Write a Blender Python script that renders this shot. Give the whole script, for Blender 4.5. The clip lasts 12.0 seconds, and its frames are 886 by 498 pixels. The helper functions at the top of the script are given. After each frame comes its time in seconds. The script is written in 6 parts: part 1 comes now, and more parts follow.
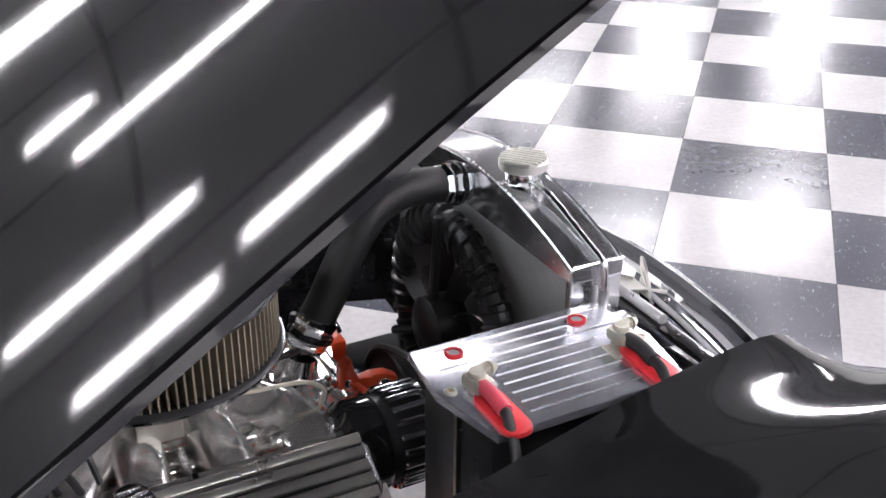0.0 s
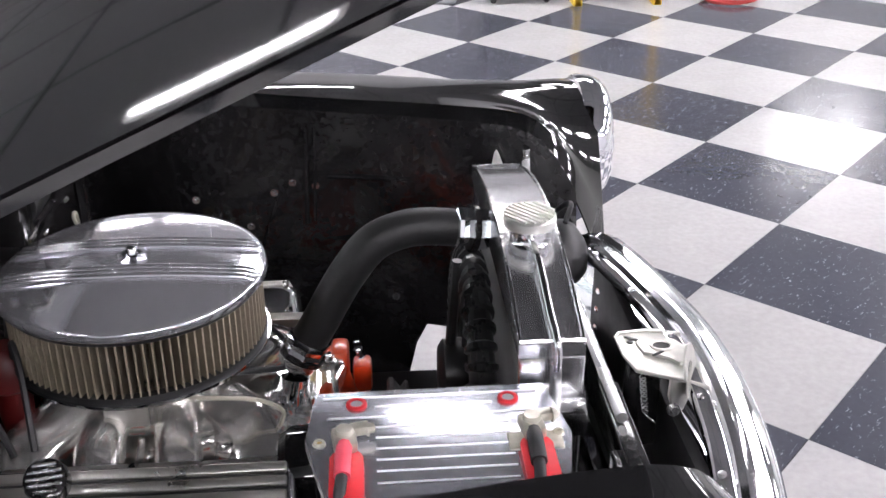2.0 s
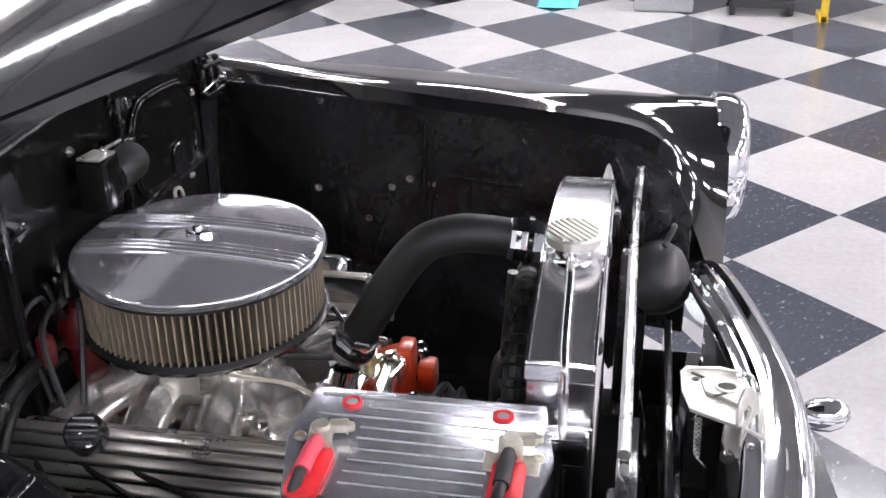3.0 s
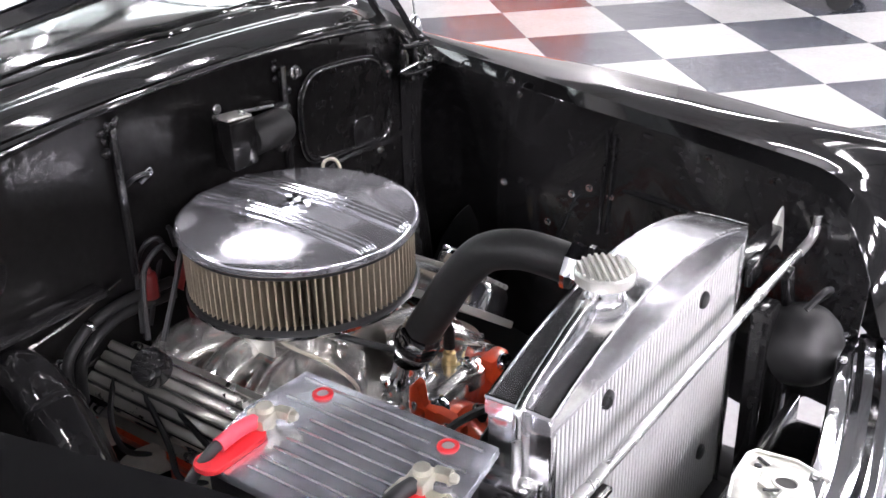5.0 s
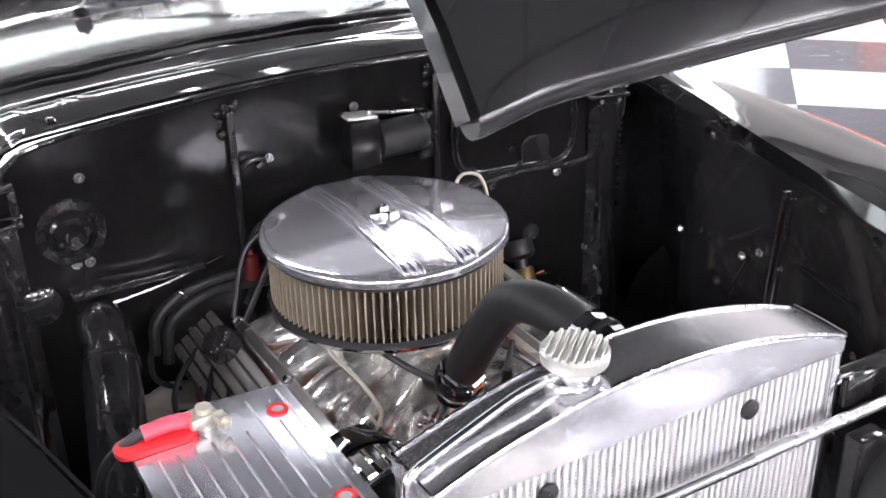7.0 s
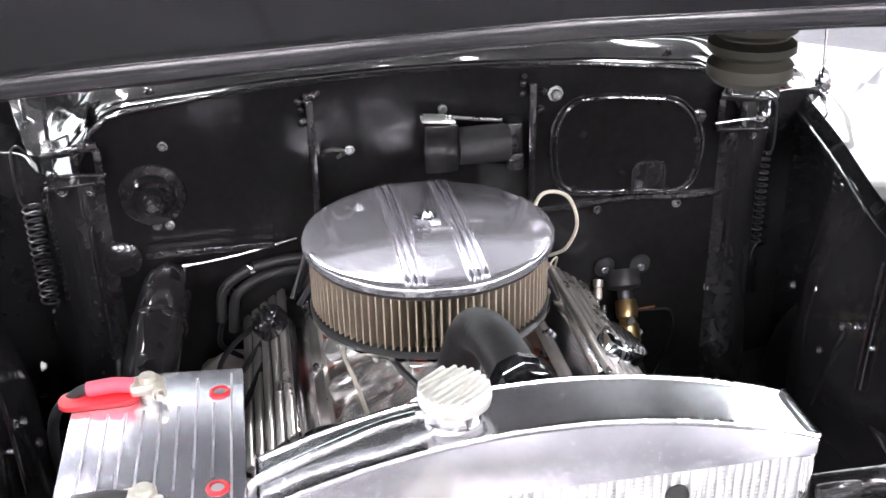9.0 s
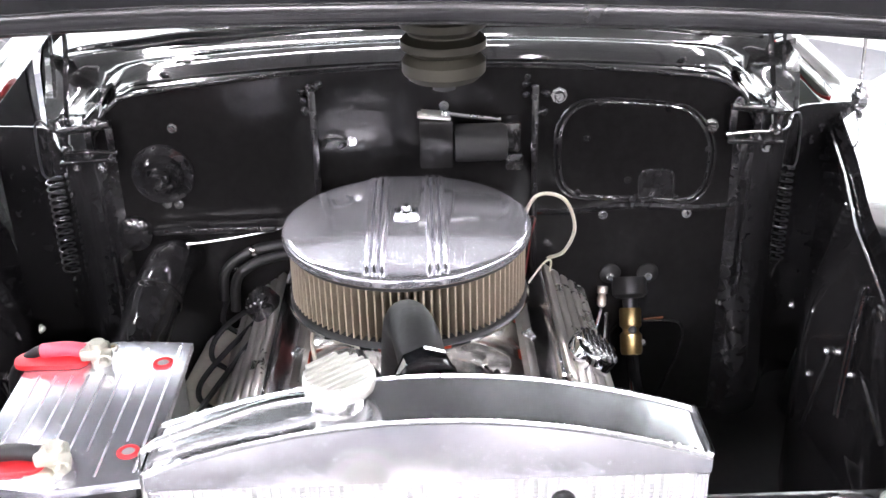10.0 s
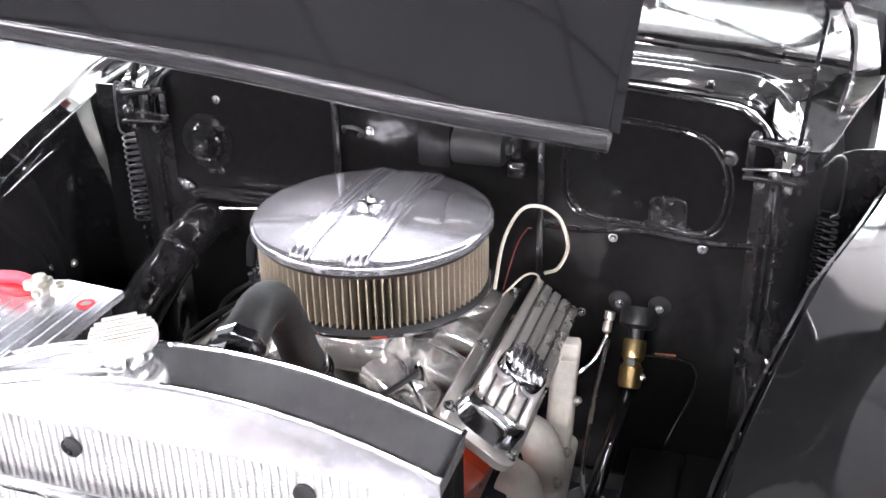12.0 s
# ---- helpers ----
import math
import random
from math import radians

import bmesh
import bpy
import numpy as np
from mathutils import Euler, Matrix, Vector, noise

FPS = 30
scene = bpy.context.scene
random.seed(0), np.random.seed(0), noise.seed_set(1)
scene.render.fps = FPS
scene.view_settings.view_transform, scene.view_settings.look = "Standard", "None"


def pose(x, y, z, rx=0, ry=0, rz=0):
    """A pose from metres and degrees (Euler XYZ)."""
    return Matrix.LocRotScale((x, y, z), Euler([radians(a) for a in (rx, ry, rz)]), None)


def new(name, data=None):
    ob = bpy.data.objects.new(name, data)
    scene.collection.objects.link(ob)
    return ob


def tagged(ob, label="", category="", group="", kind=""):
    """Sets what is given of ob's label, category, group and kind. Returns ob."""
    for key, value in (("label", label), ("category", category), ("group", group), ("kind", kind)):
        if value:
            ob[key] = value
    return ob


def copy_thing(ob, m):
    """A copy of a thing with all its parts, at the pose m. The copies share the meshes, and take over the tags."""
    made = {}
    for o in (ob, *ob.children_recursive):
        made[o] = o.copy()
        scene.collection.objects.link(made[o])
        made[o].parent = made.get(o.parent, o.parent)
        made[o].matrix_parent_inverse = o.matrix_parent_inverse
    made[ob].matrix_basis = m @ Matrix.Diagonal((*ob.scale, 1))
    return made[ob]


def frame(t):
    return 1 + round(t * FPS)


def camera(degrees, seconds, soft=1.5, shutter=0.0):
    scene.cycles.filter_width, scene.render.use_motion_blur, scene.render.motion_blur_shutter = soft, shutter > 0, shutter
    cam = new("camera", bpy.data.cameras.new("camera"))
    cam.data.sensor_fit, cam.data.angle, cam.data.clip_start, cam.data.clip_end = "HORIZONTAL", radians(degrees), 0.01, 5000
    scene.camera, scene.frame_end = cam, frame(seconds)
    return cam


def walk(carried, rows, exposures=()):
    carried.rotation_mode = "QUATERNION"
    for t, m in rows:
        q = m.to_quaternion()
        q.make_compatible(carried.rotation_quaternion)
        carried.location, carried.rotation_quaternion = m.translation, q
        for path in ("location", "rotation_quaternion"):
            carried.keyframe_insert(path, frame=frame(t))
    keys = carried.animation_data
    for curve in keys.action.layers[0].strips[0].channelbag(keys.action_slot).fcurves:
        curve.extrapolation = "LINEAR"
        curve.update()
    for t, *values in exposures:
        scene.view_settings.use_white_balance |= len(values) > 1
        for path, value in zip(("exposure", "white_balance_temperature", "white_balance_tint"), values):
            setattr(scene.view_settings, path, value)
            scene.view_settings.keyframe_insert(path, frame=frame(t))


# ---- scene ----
cam = camera(45.3, 12.0)
METRES, EYE, TILT, LEAN, TURN = 3.0, 1.53, 0.69, 0.86, -27.8
SIDE = -1.25
ROWS = [
    (0.0, 0.0, 0.0, 0.0, 0.62, -27.57, -1.18),
    (0.5, 0.0437, 0.0089, 0.0051, 5.32, -27.68, -1.09),
    (1.0, 0.0852, 0.022, 0.0078, 10.22, -27.67, -0.8),
    (1.5, 0.127, 0.0411, 0.0097, 16.45, -27.73, -0.64),
    (2.0, 0.1672, 0.0633, 0.0102, 23.4, -27.73, -0.37),
    (2.5, 0.2071, 0.0889, 0.0086, 30.85, -27.57, 0.13),
    (3.0, 0.2424, 0.1168, 0.0082, 38.26, -27.58, 0.54),
    (5.0, 0.3264, 0.2521, 0.0036, 62.99, -27.74, 1.42),
    (5.5, 0.3363, 0.2935, 0.0025, 69.07, -27.65, 1.61),
    (6.0, 0.34, 0.3346, 0.0018, 75.18, -27.56, 1.7),
    (6.5, 0.3384, 0.3738, 0.0014, 81.29, -27.47, 1.68),
    (7.0, 0.3342, 0.4122, -0.0006, 87.45, -27.19, 1.82),
    (7.5, 0.3273, 0.4463, -0.0028, 93.14, -26.89, 1.76),
    (9.5, 0.29, 0.5891, -0.0035, 112.05, -26.72, 2.3),
    (10.0, 0.2764, 0.6272, -0.0062, 116.28, -26.47, 2.26),
    (10.5, 0.2574, 0.6643, -0.0104, 120.51, -26.15, 2.18),
    (11.0, 0.2336, 0.705, -0.0112, 125.42, -25.98, 2.22),
    (11.5, 0.2036, 0.7431, -0.0114, 130.78, -25.88, 2.28),
    (12.0, 0.1723, 0.7749, -0.0125, 136.15, -25.69, 2.35),
]
walk(cam, [(t, pose(0, SIDE, EYE, TILT, LEAN, TURN) @ pose(METRES * x, METRES * y, METRES * z, 90 + pitch, roll, yaw)) for t, x, y, z, yaw, pitch, roll in ROWS],
     exposures=[(0.0, 0.76), (3.0, 0.97), (6.0, 1.32), (9.0, 1.71), (12.0, 2.0)])

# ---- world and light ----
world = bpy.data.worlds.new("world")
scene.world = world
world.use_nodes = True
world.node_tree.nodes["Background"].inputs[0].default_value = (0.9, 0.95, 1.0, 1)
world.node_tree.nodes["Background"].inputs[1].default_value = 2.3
LAMP = 42.0


# ---- materials ----
def material(name, colour, rough=0.5, metal=0.0, coat=0.0, vary=0.12, scale=8.0, bump=0.0, bump_scale=40.0, rough_vary=0.1, spec=0.5, emit=0.0, aniso=0.0, per_piece=0.0):
    m = bpy.data.materials.new(name)
    m.use_nodes = True
    nt = m.node_tree
    N, L = nt.nodes, nt.links
    b = N["Principled BSDF"]
    b.inputs["Metallic"].default_value = metal
    b.inputs["Coat Weight"].default_value = coat
    b.inputs["Coat Roughness"].default_value = 0.04
    b.inputs["Specular IOR Level"].default_value = spec
    b.inputs["Anisotropic"].default_value = aniso
    tc = N.new("ShaderNodeTexCoord")
    n1 = N.new("ShaderNodeTexNoise")
    n1.inputs["Scale"].default_value = scale
    n1.inputs["Detail"].default_value = 8
    n1.inputs["Roughness"].default_value = 0.65
    L.new(tc.outputs["Object"], n1.inputs["Vector"])
    n2 = N.new("ShaderNodeTexNoise")
    n2.inputs["Scale"].default_value = scale * 9
    n2.inputs["Detail"].default_value = 4
    L.new(tc.outputs["Object"], n2.inputs["Vector"])
    mix = N.new("ShaderNodeMath")
    mix.operation = "ADD"
    L.new(n1.outputs["Fac"], mix.inputs[0])
    L.new(n2.outputs["Fac"], mix.inputs[1])
    mr = N.new("ShaderNodeMapRange")
    mr.inputs["From Min"].default_value = 0.6
    mr.inputs["From Max"].default_value = 1.4
    mr.inputs["To Min"].default_value = 1 - vary
    mr.inputs["To Max"].default_value = 1 + vary
    L.new(mix.outputs[0], mr.inputs["Value"])
    fac = mr.outputs["Result"]
    if per_piece:
        oi = N.new("ShaderNodeObjectInfo")
        pr = N.new("ShaderNodeMapRange")
        pr.inputs["To Min"].default_value = 1 - per_piece
        pr.inputs["To Max"].default_value = 1 + per_piece
        L.new(oi.outputs["Random"], pr.inputs["Value"])
        mm = N.new("ShaderNodeMath")
        mm.operation = "MULTIPLY"
        L.new(fac, mm.inputs[0])
        L.new(pr.outputs["Result"], mm.inputs[1])
        fac = mm.outputs[0]
    vm = N.new("ShaderNodeVectorMath")
    vm.operation = "SCALE"
    vm.inputs[0].default_value = colour
    L.new(fac, vm.inputs["Scale"])
    L.new(vm.outputs["Vector"], b.inputs["Base Color"])
    rr = N.new("ShaderNodeMapRange")
    rr.inputs["From Min"].default_value = 0.35
    rr.inputs["From Max"].default_value = 0.65
    rr.inputs["To Min"].default_value = max(0.0, rough - rough_vary * rough)
    rr.inputs["To Max"].default_value = min(1.0, rough + rough_vary)
    L.new(n1.outputs["Fac"], rr.inputs["Value"])
    L.new(rr.outputs["Result"], b.inputs["Roughness"])
    if bump:
        n3 = N.new("ShaderNodeTexNoise")
        n3.inputs["Scale"].default_value = bump_scale
        n3.inputs["Detail"].default_value = 3
        L.new(tc.outputs["Object"], n3.inputs["Vector"])
        bp = N.new("ShaderNodeBump")
        bp.inputs["Strength"].default_value = 1.0
        bp.inputs["Distance"].default_value = bump
        L.new(n3.outputs["Fac"], bp.inputs["Height"])
        L.new(bp.outputs["Normal"], b.inputs["Normal"])
    if emit:
        b.inputs["Emission Color"].default_value = (*colour, 1)
        b.inputs["Emission Strength"].default_value = emit
    return m


def tile_material(name, colour, speck, amount, rough):
    """Vinyl floor tile: fine marbled streaks, polished wax coat with slight waviness."""
    m = material(name, colour, rough=rough, vary=0.12, scale=5, rough_vary=0.06, per_piece=0.06)
    nt = m.node_tree
    N, L = nt.nodes, nt.links
    b = N["Principled BSDF"]
    tc = next(n for n in N if n.type == "TEX_COORD")
    mp = N.new("ShaderNodeMapping")
    mp.inputs["Scale"].default_value = (1.0, 2.3, 1.0)
    L.new(tc.outputs["Object"], mp.inputs["Vector"])
    n = N.new("ShaderNodeTexNoise")
    n.inputs["Scale"].default_value = 42
    n.inputs["Detail"].default_value = 5
    n.inputs["Distortion"].default_value = 0.8
    oi = N.new("ShaderNodeObjectInfo")
    add = N.new("ShaderNodeVectorMath")
    mul = N.new("ShaderNodeMath")
    mul.operation = "MULTIPLY"
    mul.inputs[1].default_value = 37.0
    L.new(oi.outputs["Random"], mul.inputs[0])
    L.new(mp.outputs["Vector"], add.inputs[0])
    L.new(mul.outputs[0], add.inputs[1])
    L.new(add.outputs["Vector"], n.inputs["Vector"])
    cr = N.new("ShaderNodeMapRange")
    cr.inputs["From Min"].default_value = 0.62
    cr.inputs["From Max"].default_value = 0.72
    cr.inputs["To Max"].default_value = amount
    L.new(n.outputs["Fac"], cr.inputs["Value"])
    mx = N.new("ShaderNodeMix")
    mx.data_type = "RGBA"
    old = b.inputs["Base Color"].links[0].from_socket
    L.new(cr.outputs["Result"], mx.inputs["Factor"])
    L.new(old, mx.inputs[6])
    mx.inputs[7].default_value = (*speck, 1)
    L.new(mx.outputs[2], b.inputs["Base Color"])
    w = N.new("ShaderNodeTexNoise")
    w.inputs["Scale"].default_value = 9
    L.new(tc.outputs["Object"], w.inputs["Vector"])
    bp = N.new("ShaderNodeBump")
    bp.inputs["Distance"].default_value = 0.0012
    L.new(w.outputs["Fac"], bp.inputs["Height"])
    L.new(bp.outputs["Normal"], b.inputs["Normal"])
    return m


PAINT = material("gloss_black_paint", (0.008, 0.008, 0.0085), rough=0.05, coat=1.0, vary=0.3, rough_vary=0.03)
PANEL = material("brushed_black_chassis_paint", (0.0165, 0.016, 0.017), rough=0.12, coat=0.4, spec=0.4, vary=0.3, bump=0.0012, bump_scale=34, rough_vary=0.05)
FIREWALL = material("brushed_on_black_paint", (0.0105, 0.0101, 0.0103), rough=0.13, spec=0.18, vary=0.3, bump=0.0022, bump_scale=17, rough_vary=0.04)
SATIN = material("satin_black", (0.02, 0.02, 0.021), rough=0.42, vary=0.3)
RUBBER = material("black_rubber", (0.014, 0.014, 0.0145), rough=0.5, vary=0.25, bump=0.0006, bump_scale=90)
PLASTIC = material("black_plastic", (0.02, 0.02, 0.021), rough=0.28, vary=0.2)
CHROME = material("chrome", (0.86, 0.87, 0.89), rough=0.05, metal=1, vary=0.04, rough_vary=0.04)
POLISHED = material("polished_aluminium", (0.83, 0.83, 0.84), rough=0.13, metal=1, vary=0.05, bump=0.0004, bump_scale=12, rough_vary=0.08)
LID = material("satin_polished_aluminium", (0.78, 0.78, 0.83), rough=0.11, metal=0.84, vary=0.02, scale=3, rough_vary=0.0)
TROFFER = material("troffer_diffuser", (0.98, 0.95, 1.0), rough=0.5, emit=LAMP * 0.4, vary=0.0)
BRUSHED = material("brushed_aluminium", (0.7, 0.71, 0.78), rough=0.18, metal=0.84, vary=0.08, scale=4, rough_vary=0.06)
CAST = material("polished_cast_aluminium", (0.9, 0.88, 0.85), rough=0.16, metal=0.85, vary=0.1, scale=14, bump=0.0013, bump_scale=16, rough_vary=0.1)
COWLPAINT = material("aged_black_cowl_paint", (0.012, 0.012, 0.012), rough=0.07, coat=0.6, vary=0.3, bump=0.0004, bump_scale=12, rough_vary=0.04)
COVER = material("finned_cover_aluminium", (0.68, 0.66, 0.62), rough=0.28, metal=0.85, vary=0.08, bump=0.00012, bump_scale=60)
# shade between the cover fins, set as a near-black colour
SHADOWED = material("painted_fin_gap_shade", (0.05, 0.05, 0.05), rough=0.5, vary=0.3)
ZINC = material("zinc_plated_steel", (0.78, 0.77, 0.72), rough=0.3, metal=0.75, vary=0.12, bump=0.0008, bump_scale=50)
OLIVE = material("dull_olive_cadmium", (0.03, 0.028, 0.02), rough=0.45, metal=0.5)
DARKSTEEL = material("dark_spring_steel", (0.13, 0.13, 0.135), rough=0.3, metal=1, vary=0.15)
STEEL = material("bright_steel", (0.7, 0.7, 0.7), rough=0.22, metal=1, vary=0.1)
BRASS = material("brass", (0.62, 0.46, 0.22), rough=0.28, metal=1, vary=0.15)
RED = material("red_engine_paint", (0.82, 0.085, 0.02), rough=0.28, coat=0.5, vary=0.15, bump=0.001, bump_scale=40)
REDRUBBER = material("red_rubber_boot", (0.7, 0.03, 0.04), rough=0.35, vary=0.15)
PINK = material("red_cable_sleeve", (0.75, 0.08, 0.12), rough=0.4, vary=0.1)
LEAD = material("lead_terminal", (0.6, 0.58, 0.5), rough=0.4, metal=0.8, vary=0.2, bump=0.0015, bump_scale=80)
PAPER = material("tan_filter_paper", (0.26, 0.22, 0.165), rough=0.8, vary=0.15, scale=30)
CREAM = material("cream_ceramic_coating", (0.86, 0.82, 0.73), rough=0.45, vary=0.12, bump=0.002, bump_scale=30)
FIN = material("bare_aluminium_fins", (0.6, 0.6, 0.6), rough=0.5, metal=0.1, vary=0.1)
GROOVE = material("bright_milled_groove", (0.72, 0.72, 0.76), rough=0.3, metal=0.9, vary=0.05)
DIMRED = material("dark_red_plastic", (0.1, 0.006, 0.006), rough=0.4)
CREVICE = material("core_gap", (0.5, 0.5, 0.5), rough=0.6, metal=0.5)
PRIMER = material("scuffed_primer", (0.3, 0.29, 0.28), rough=0.6, vary=0.4, scale=60)
WIRE = material("pale_vacuum_tube", (0.6, 0.56, 0.46), rough=0.4, vary=0.1)
GREYCABLE = material("grey_black_cable", (0.018, 0.018, 0.02), rough=0.45, vary=0.2)
DEEP = material("unlit_cavity_black", (0.003, 0.003, 0.003), rough=0.7, spec=0.1)
RUST = material("rusty_orange_primer", (0.35, 0.12, 0.05), rough=0.7, vary=0.3)
WALL = material("white_painted_wall", (0.8, 0.8, 0.78), rough=0.6, vary=0.04, scale=2)
WALL_GREY = material("grey_painted_wall", (0.42, 0.42, 0.43), rough=0.6, vary=0.06, scale=2)
CEIL = material("pale_ceiling_panel", (0.2, 0.2, 0.205), rough=0.7, vary=0.05, scale=2)
GRID = material("dark_ceiling_grid", (0.06, 0.06, 0.065), rough=0.5)
GLOW = material("fluorescent_diffuser", (0.98, 0.93, 1.0), rough=0.5, emit=LAMP, vary=0.0)
TILE_W = tile_material("white_vinyl_tile", (0.38, 0.373, 0.373), (0.4, 0.4, 0.4), 0.25, 0.15)
TILE_D = tile_material("charcoal_vinyl_tile", (0.05, 0.053, 0.068), (0.3, 0.31, 0.36), 0.75, 0.16)
GROUT = material("dark_tile_joint", (0.12, 0.12, 0.12), rough=0.6)
YELLOW = material("yellow_paint", (0.75, 0.5, 0.05), rough=0.35, vary=0.1)
TOOLRED = material("red_cabinet_paint", (0.85, 0.15, 0.045), rough=0.25, coat=0.5)
GREY = material("grey_plastic", (0.3, 0.31, 0.32), rough=0.5)
BLUE = material("turquoise_cloth", (0.1, 0.5, 0.62), rough=0.9, vary=0.25)
HOSE_O = material("red_hose_rubber", (0.35, 0.03, 0.025), rough=0.5)
LEATHER = material("red_vinyl", (0.45, 0.02, 0.02), rough=0.4, bump=0.0008, bump_scale=120)
TANK = material("brushed_tank_aluminium", (0.82, 0.82, 0.85), rough=0.17, metal=0.92, vary=0.05, bump=0.0002, bump_scale=7, rough_vary=0.06)
INNER = material("black_hood_liner_paint", (0.01, 0.01, 0.011), rough=0.18, vary=0.15)
PALE = material("pale_green_vinyl", (0.7, 0.74, 0.68), rough=0.5, vary=0.05)


def glass_material(name, tint, alpha_mix=0.0):
    m = bpy.data.materials.new(name)
    m.use_nodes = True
    b = m.node_tree.nodes["Principled BSDF"]
    b.inputs["Base Color"].default_value = (*tint, 1)
    b.inputs["Roughness"].default_value = 0.01
    b.inputs["Transmission Weight"].default_value = 1.0
    b.inputs["IOR"].default_value = 1.45
    return m


GLASS = glass_material("windscreen_glass", (0.985, 1.0, 0.99))
LENS = glass_material("headlight_lens", (0.98, 0.98, 1.0))


# ---- mesh helpers ----
def finish(name, bm, mat, angle=38):
    bmesh.ops.recalc_face_normals(bm, faces=bm.faces)
    me = bpy.data.meshes.new(name)
    bm.to_mesh(me)
    bm.free()
    me.polygons.foreach_set("use_smooth", [True] * len(me.polygons))
    me.set_sharp_from_angle(angle=radians(angle))
    me.materials.append(mat)
    return me


def thing(name, label, category, group="", at=(0, 0, 0), kind=""):
    e = new(name)
    e.location = at
    e.empty_display_size = 0.05
    return tagged(e, label, category, group, kind)


def part(name, bm, mat, parent, label="", angle=38):
    ob = new(name, finish(name, bm, mat, angle))
    ob.parent = parent
    if label:
        tagged(ob, label)
    if parent.parent is None and parent.type == "EMPTY" and tuple(parent.location) != (0, 0, 0):
        ob.matrix_parent_inverse = Matrix.Translation(-parent.location)
    return ob


def whole(name, bm, mat, label, category, group="", kind=""):
    return tagged(new(name, finish(name, bm, mat)), label, category, group, kind)


def add_box(bm, c, s, bevel=0.0, m=None, seg=2):
    g = bmesh.ops.create_cube(bm, size=1.0)
    vs = g["verts"]
    bmesh.ops.scale(bm, vec=s, verts=vs)
    if bevel:
        es = list({e for v in vs for e in v.link_edges})
        r = bmesh.ops.bevel(bm, geom=es, offset=bevel, segments=seg, profile=0.5, affect="EDGES")
        vs = list({v for f in r["faces"] for v in f.verts} | {v for v in vs if v.is_valid})
    mm = Matrix.Translation(c) @ (m or Matrix.Identity(4))
    bmesh.ops.transform(bm, matrix=mm, verts=vs)
    return bm


def box(c, s, bevel=0.0, m=None, seg=2):
    return add_box(bmesh.new(), c, s, bevel, m, seg)


def add_lathe(bm, profile, seg=32, m=None, ripple=None):
    """Profile of (radius, height) turned about local z."""
    rings = []
    m = m or Matrix.Identity(4)
    for r, h in profile:
        if r < 1e-6:
            rings.append([bm.verts.new(m @ Vector((0, 0, h)))])
        else:
            rings.append([bm.verts.new(m @ Vector((r * math.cos(2 * math.pi * k / seg), r * math.sin(2 * math.pi * k / seg), h))) for k in range(seg)])
    for a, b in zip(rings, rings[1:]):
        if len(a) == 1 and len(b) == 1:
            continue
        for k in range(seg):
            j = (k + 1) % seg
            if len(a) == 1:
                bm.faces.new((a[0], b[k], b[j]))
            elif len(b) == 1:
                bm.faces.new((a[k], a[j], b[0]))
            else:
                bm.faces.new((a[k], a[j], b[j], b[k]))
    return bm


def lathe(profile, seg=32, m=None):
    return add_lathe(bmesh.new(), profile, seg, m)


def axis(p, d):
    """A pose at p whose z looks along d."""
    return Matrix.Translation(p) @ Vector(d).to_track_quat("Z", "Y").to_matrix().to_4x4()


def smooth_path(pts, n=8):
    """Catmull-Rom through pts."""
    P = [Vector(p) for p in pts]
    P = [2 * P[0] - P[1]] + P + [2 * P[-1] - P[-2]]
    out = []
    for i in range(1, len(P) - 2):
        a, b, c, d = P[i - 1:i + 3]
        for k in range(n):
            t = k / n
            out.append(0.5 * (2 * b + (c - a) * t + (2 * a - 5 * b + 4 * c - d) * t * t + (3 * b - a - 3 * c + d) * t ** 3))
    out.append(P[-2])
    return out


def add_sweep(bm, pts, section, closed=True, cap=True, up=(0, 0, 1)):
    """Sweep a section of (side, up) pairs along pts."""
    rings = []
    n = len(pts)
    prev = None
    for i, p in enumerate(pts):
        t = (pts[min(i + 1, n - 1)] - pts[max(i - 1, 0)]).normalized()
        if prev is None:
            side = t.cross(Vector(up))
            if side.length < 1e-3:
                side = t.cross(Vector((1, 0, 0)))
        else:
            side = prev - t * prev.dot(t)
        side.normalize()
        prev = side
        u = side.cross(t).normalized()
        rings.append([bm.verts.new(p + side * a + u * b) for a, b in (section(i / (n - 1)) if callable(section) else section)])
    k = len(rings[0])
    for a, b in zip(rings, rings[1:]):
        for j in range(k if closed else k - 1):
            j2 = (j + 1) % k
            bm.faces.new((a[j], a[j2], b[j2], b[j]))
    if cap and closed:
        bm.faces.new(rings[0])
        bm.faces.new(rings[-1])
    return bm


def circle(r, n=12):
    return [(r * math.cos(2 * math.pi * k / n), r * math.sin(2 * math.pi * k / n)) for k in range(n)]


def add_tube(bm, pts, r, seg=10, n=6):
    pp = smooth_path(pts, n) if n > 1 else [Vector(p) for p in pts]
    return add_sweep(bm, pp, circle(r, seg))


def tube(pts, r, seg=10, n=6):
    return add_tube(bmesh.new(), pts, r, seg, n)


def add_grid(bm, rows, thick=0.0, close_u=False):
    """Faces over rows of points; thick lays a second skin below along the normals."""
    V = [[bm.verts.new(p) for p in r] for r in rows]
    fs = []
    for a, b in zip(V, V[1:]):
        for j in range(len(a) - 1):
            fs.append(bm.faces.new((a[j], a[j + 1], b[j + 1], b[j])))
    if thick:
        bmesh.ops.recalc_face_normals(bm, faces=fs)
        bmesh.ops.solidify(bm, geom=fs, thickness=thick)
    return bm


def sheet(rows, thick=0.0):
    return add_grid(bmesh.new(), rows, thick)


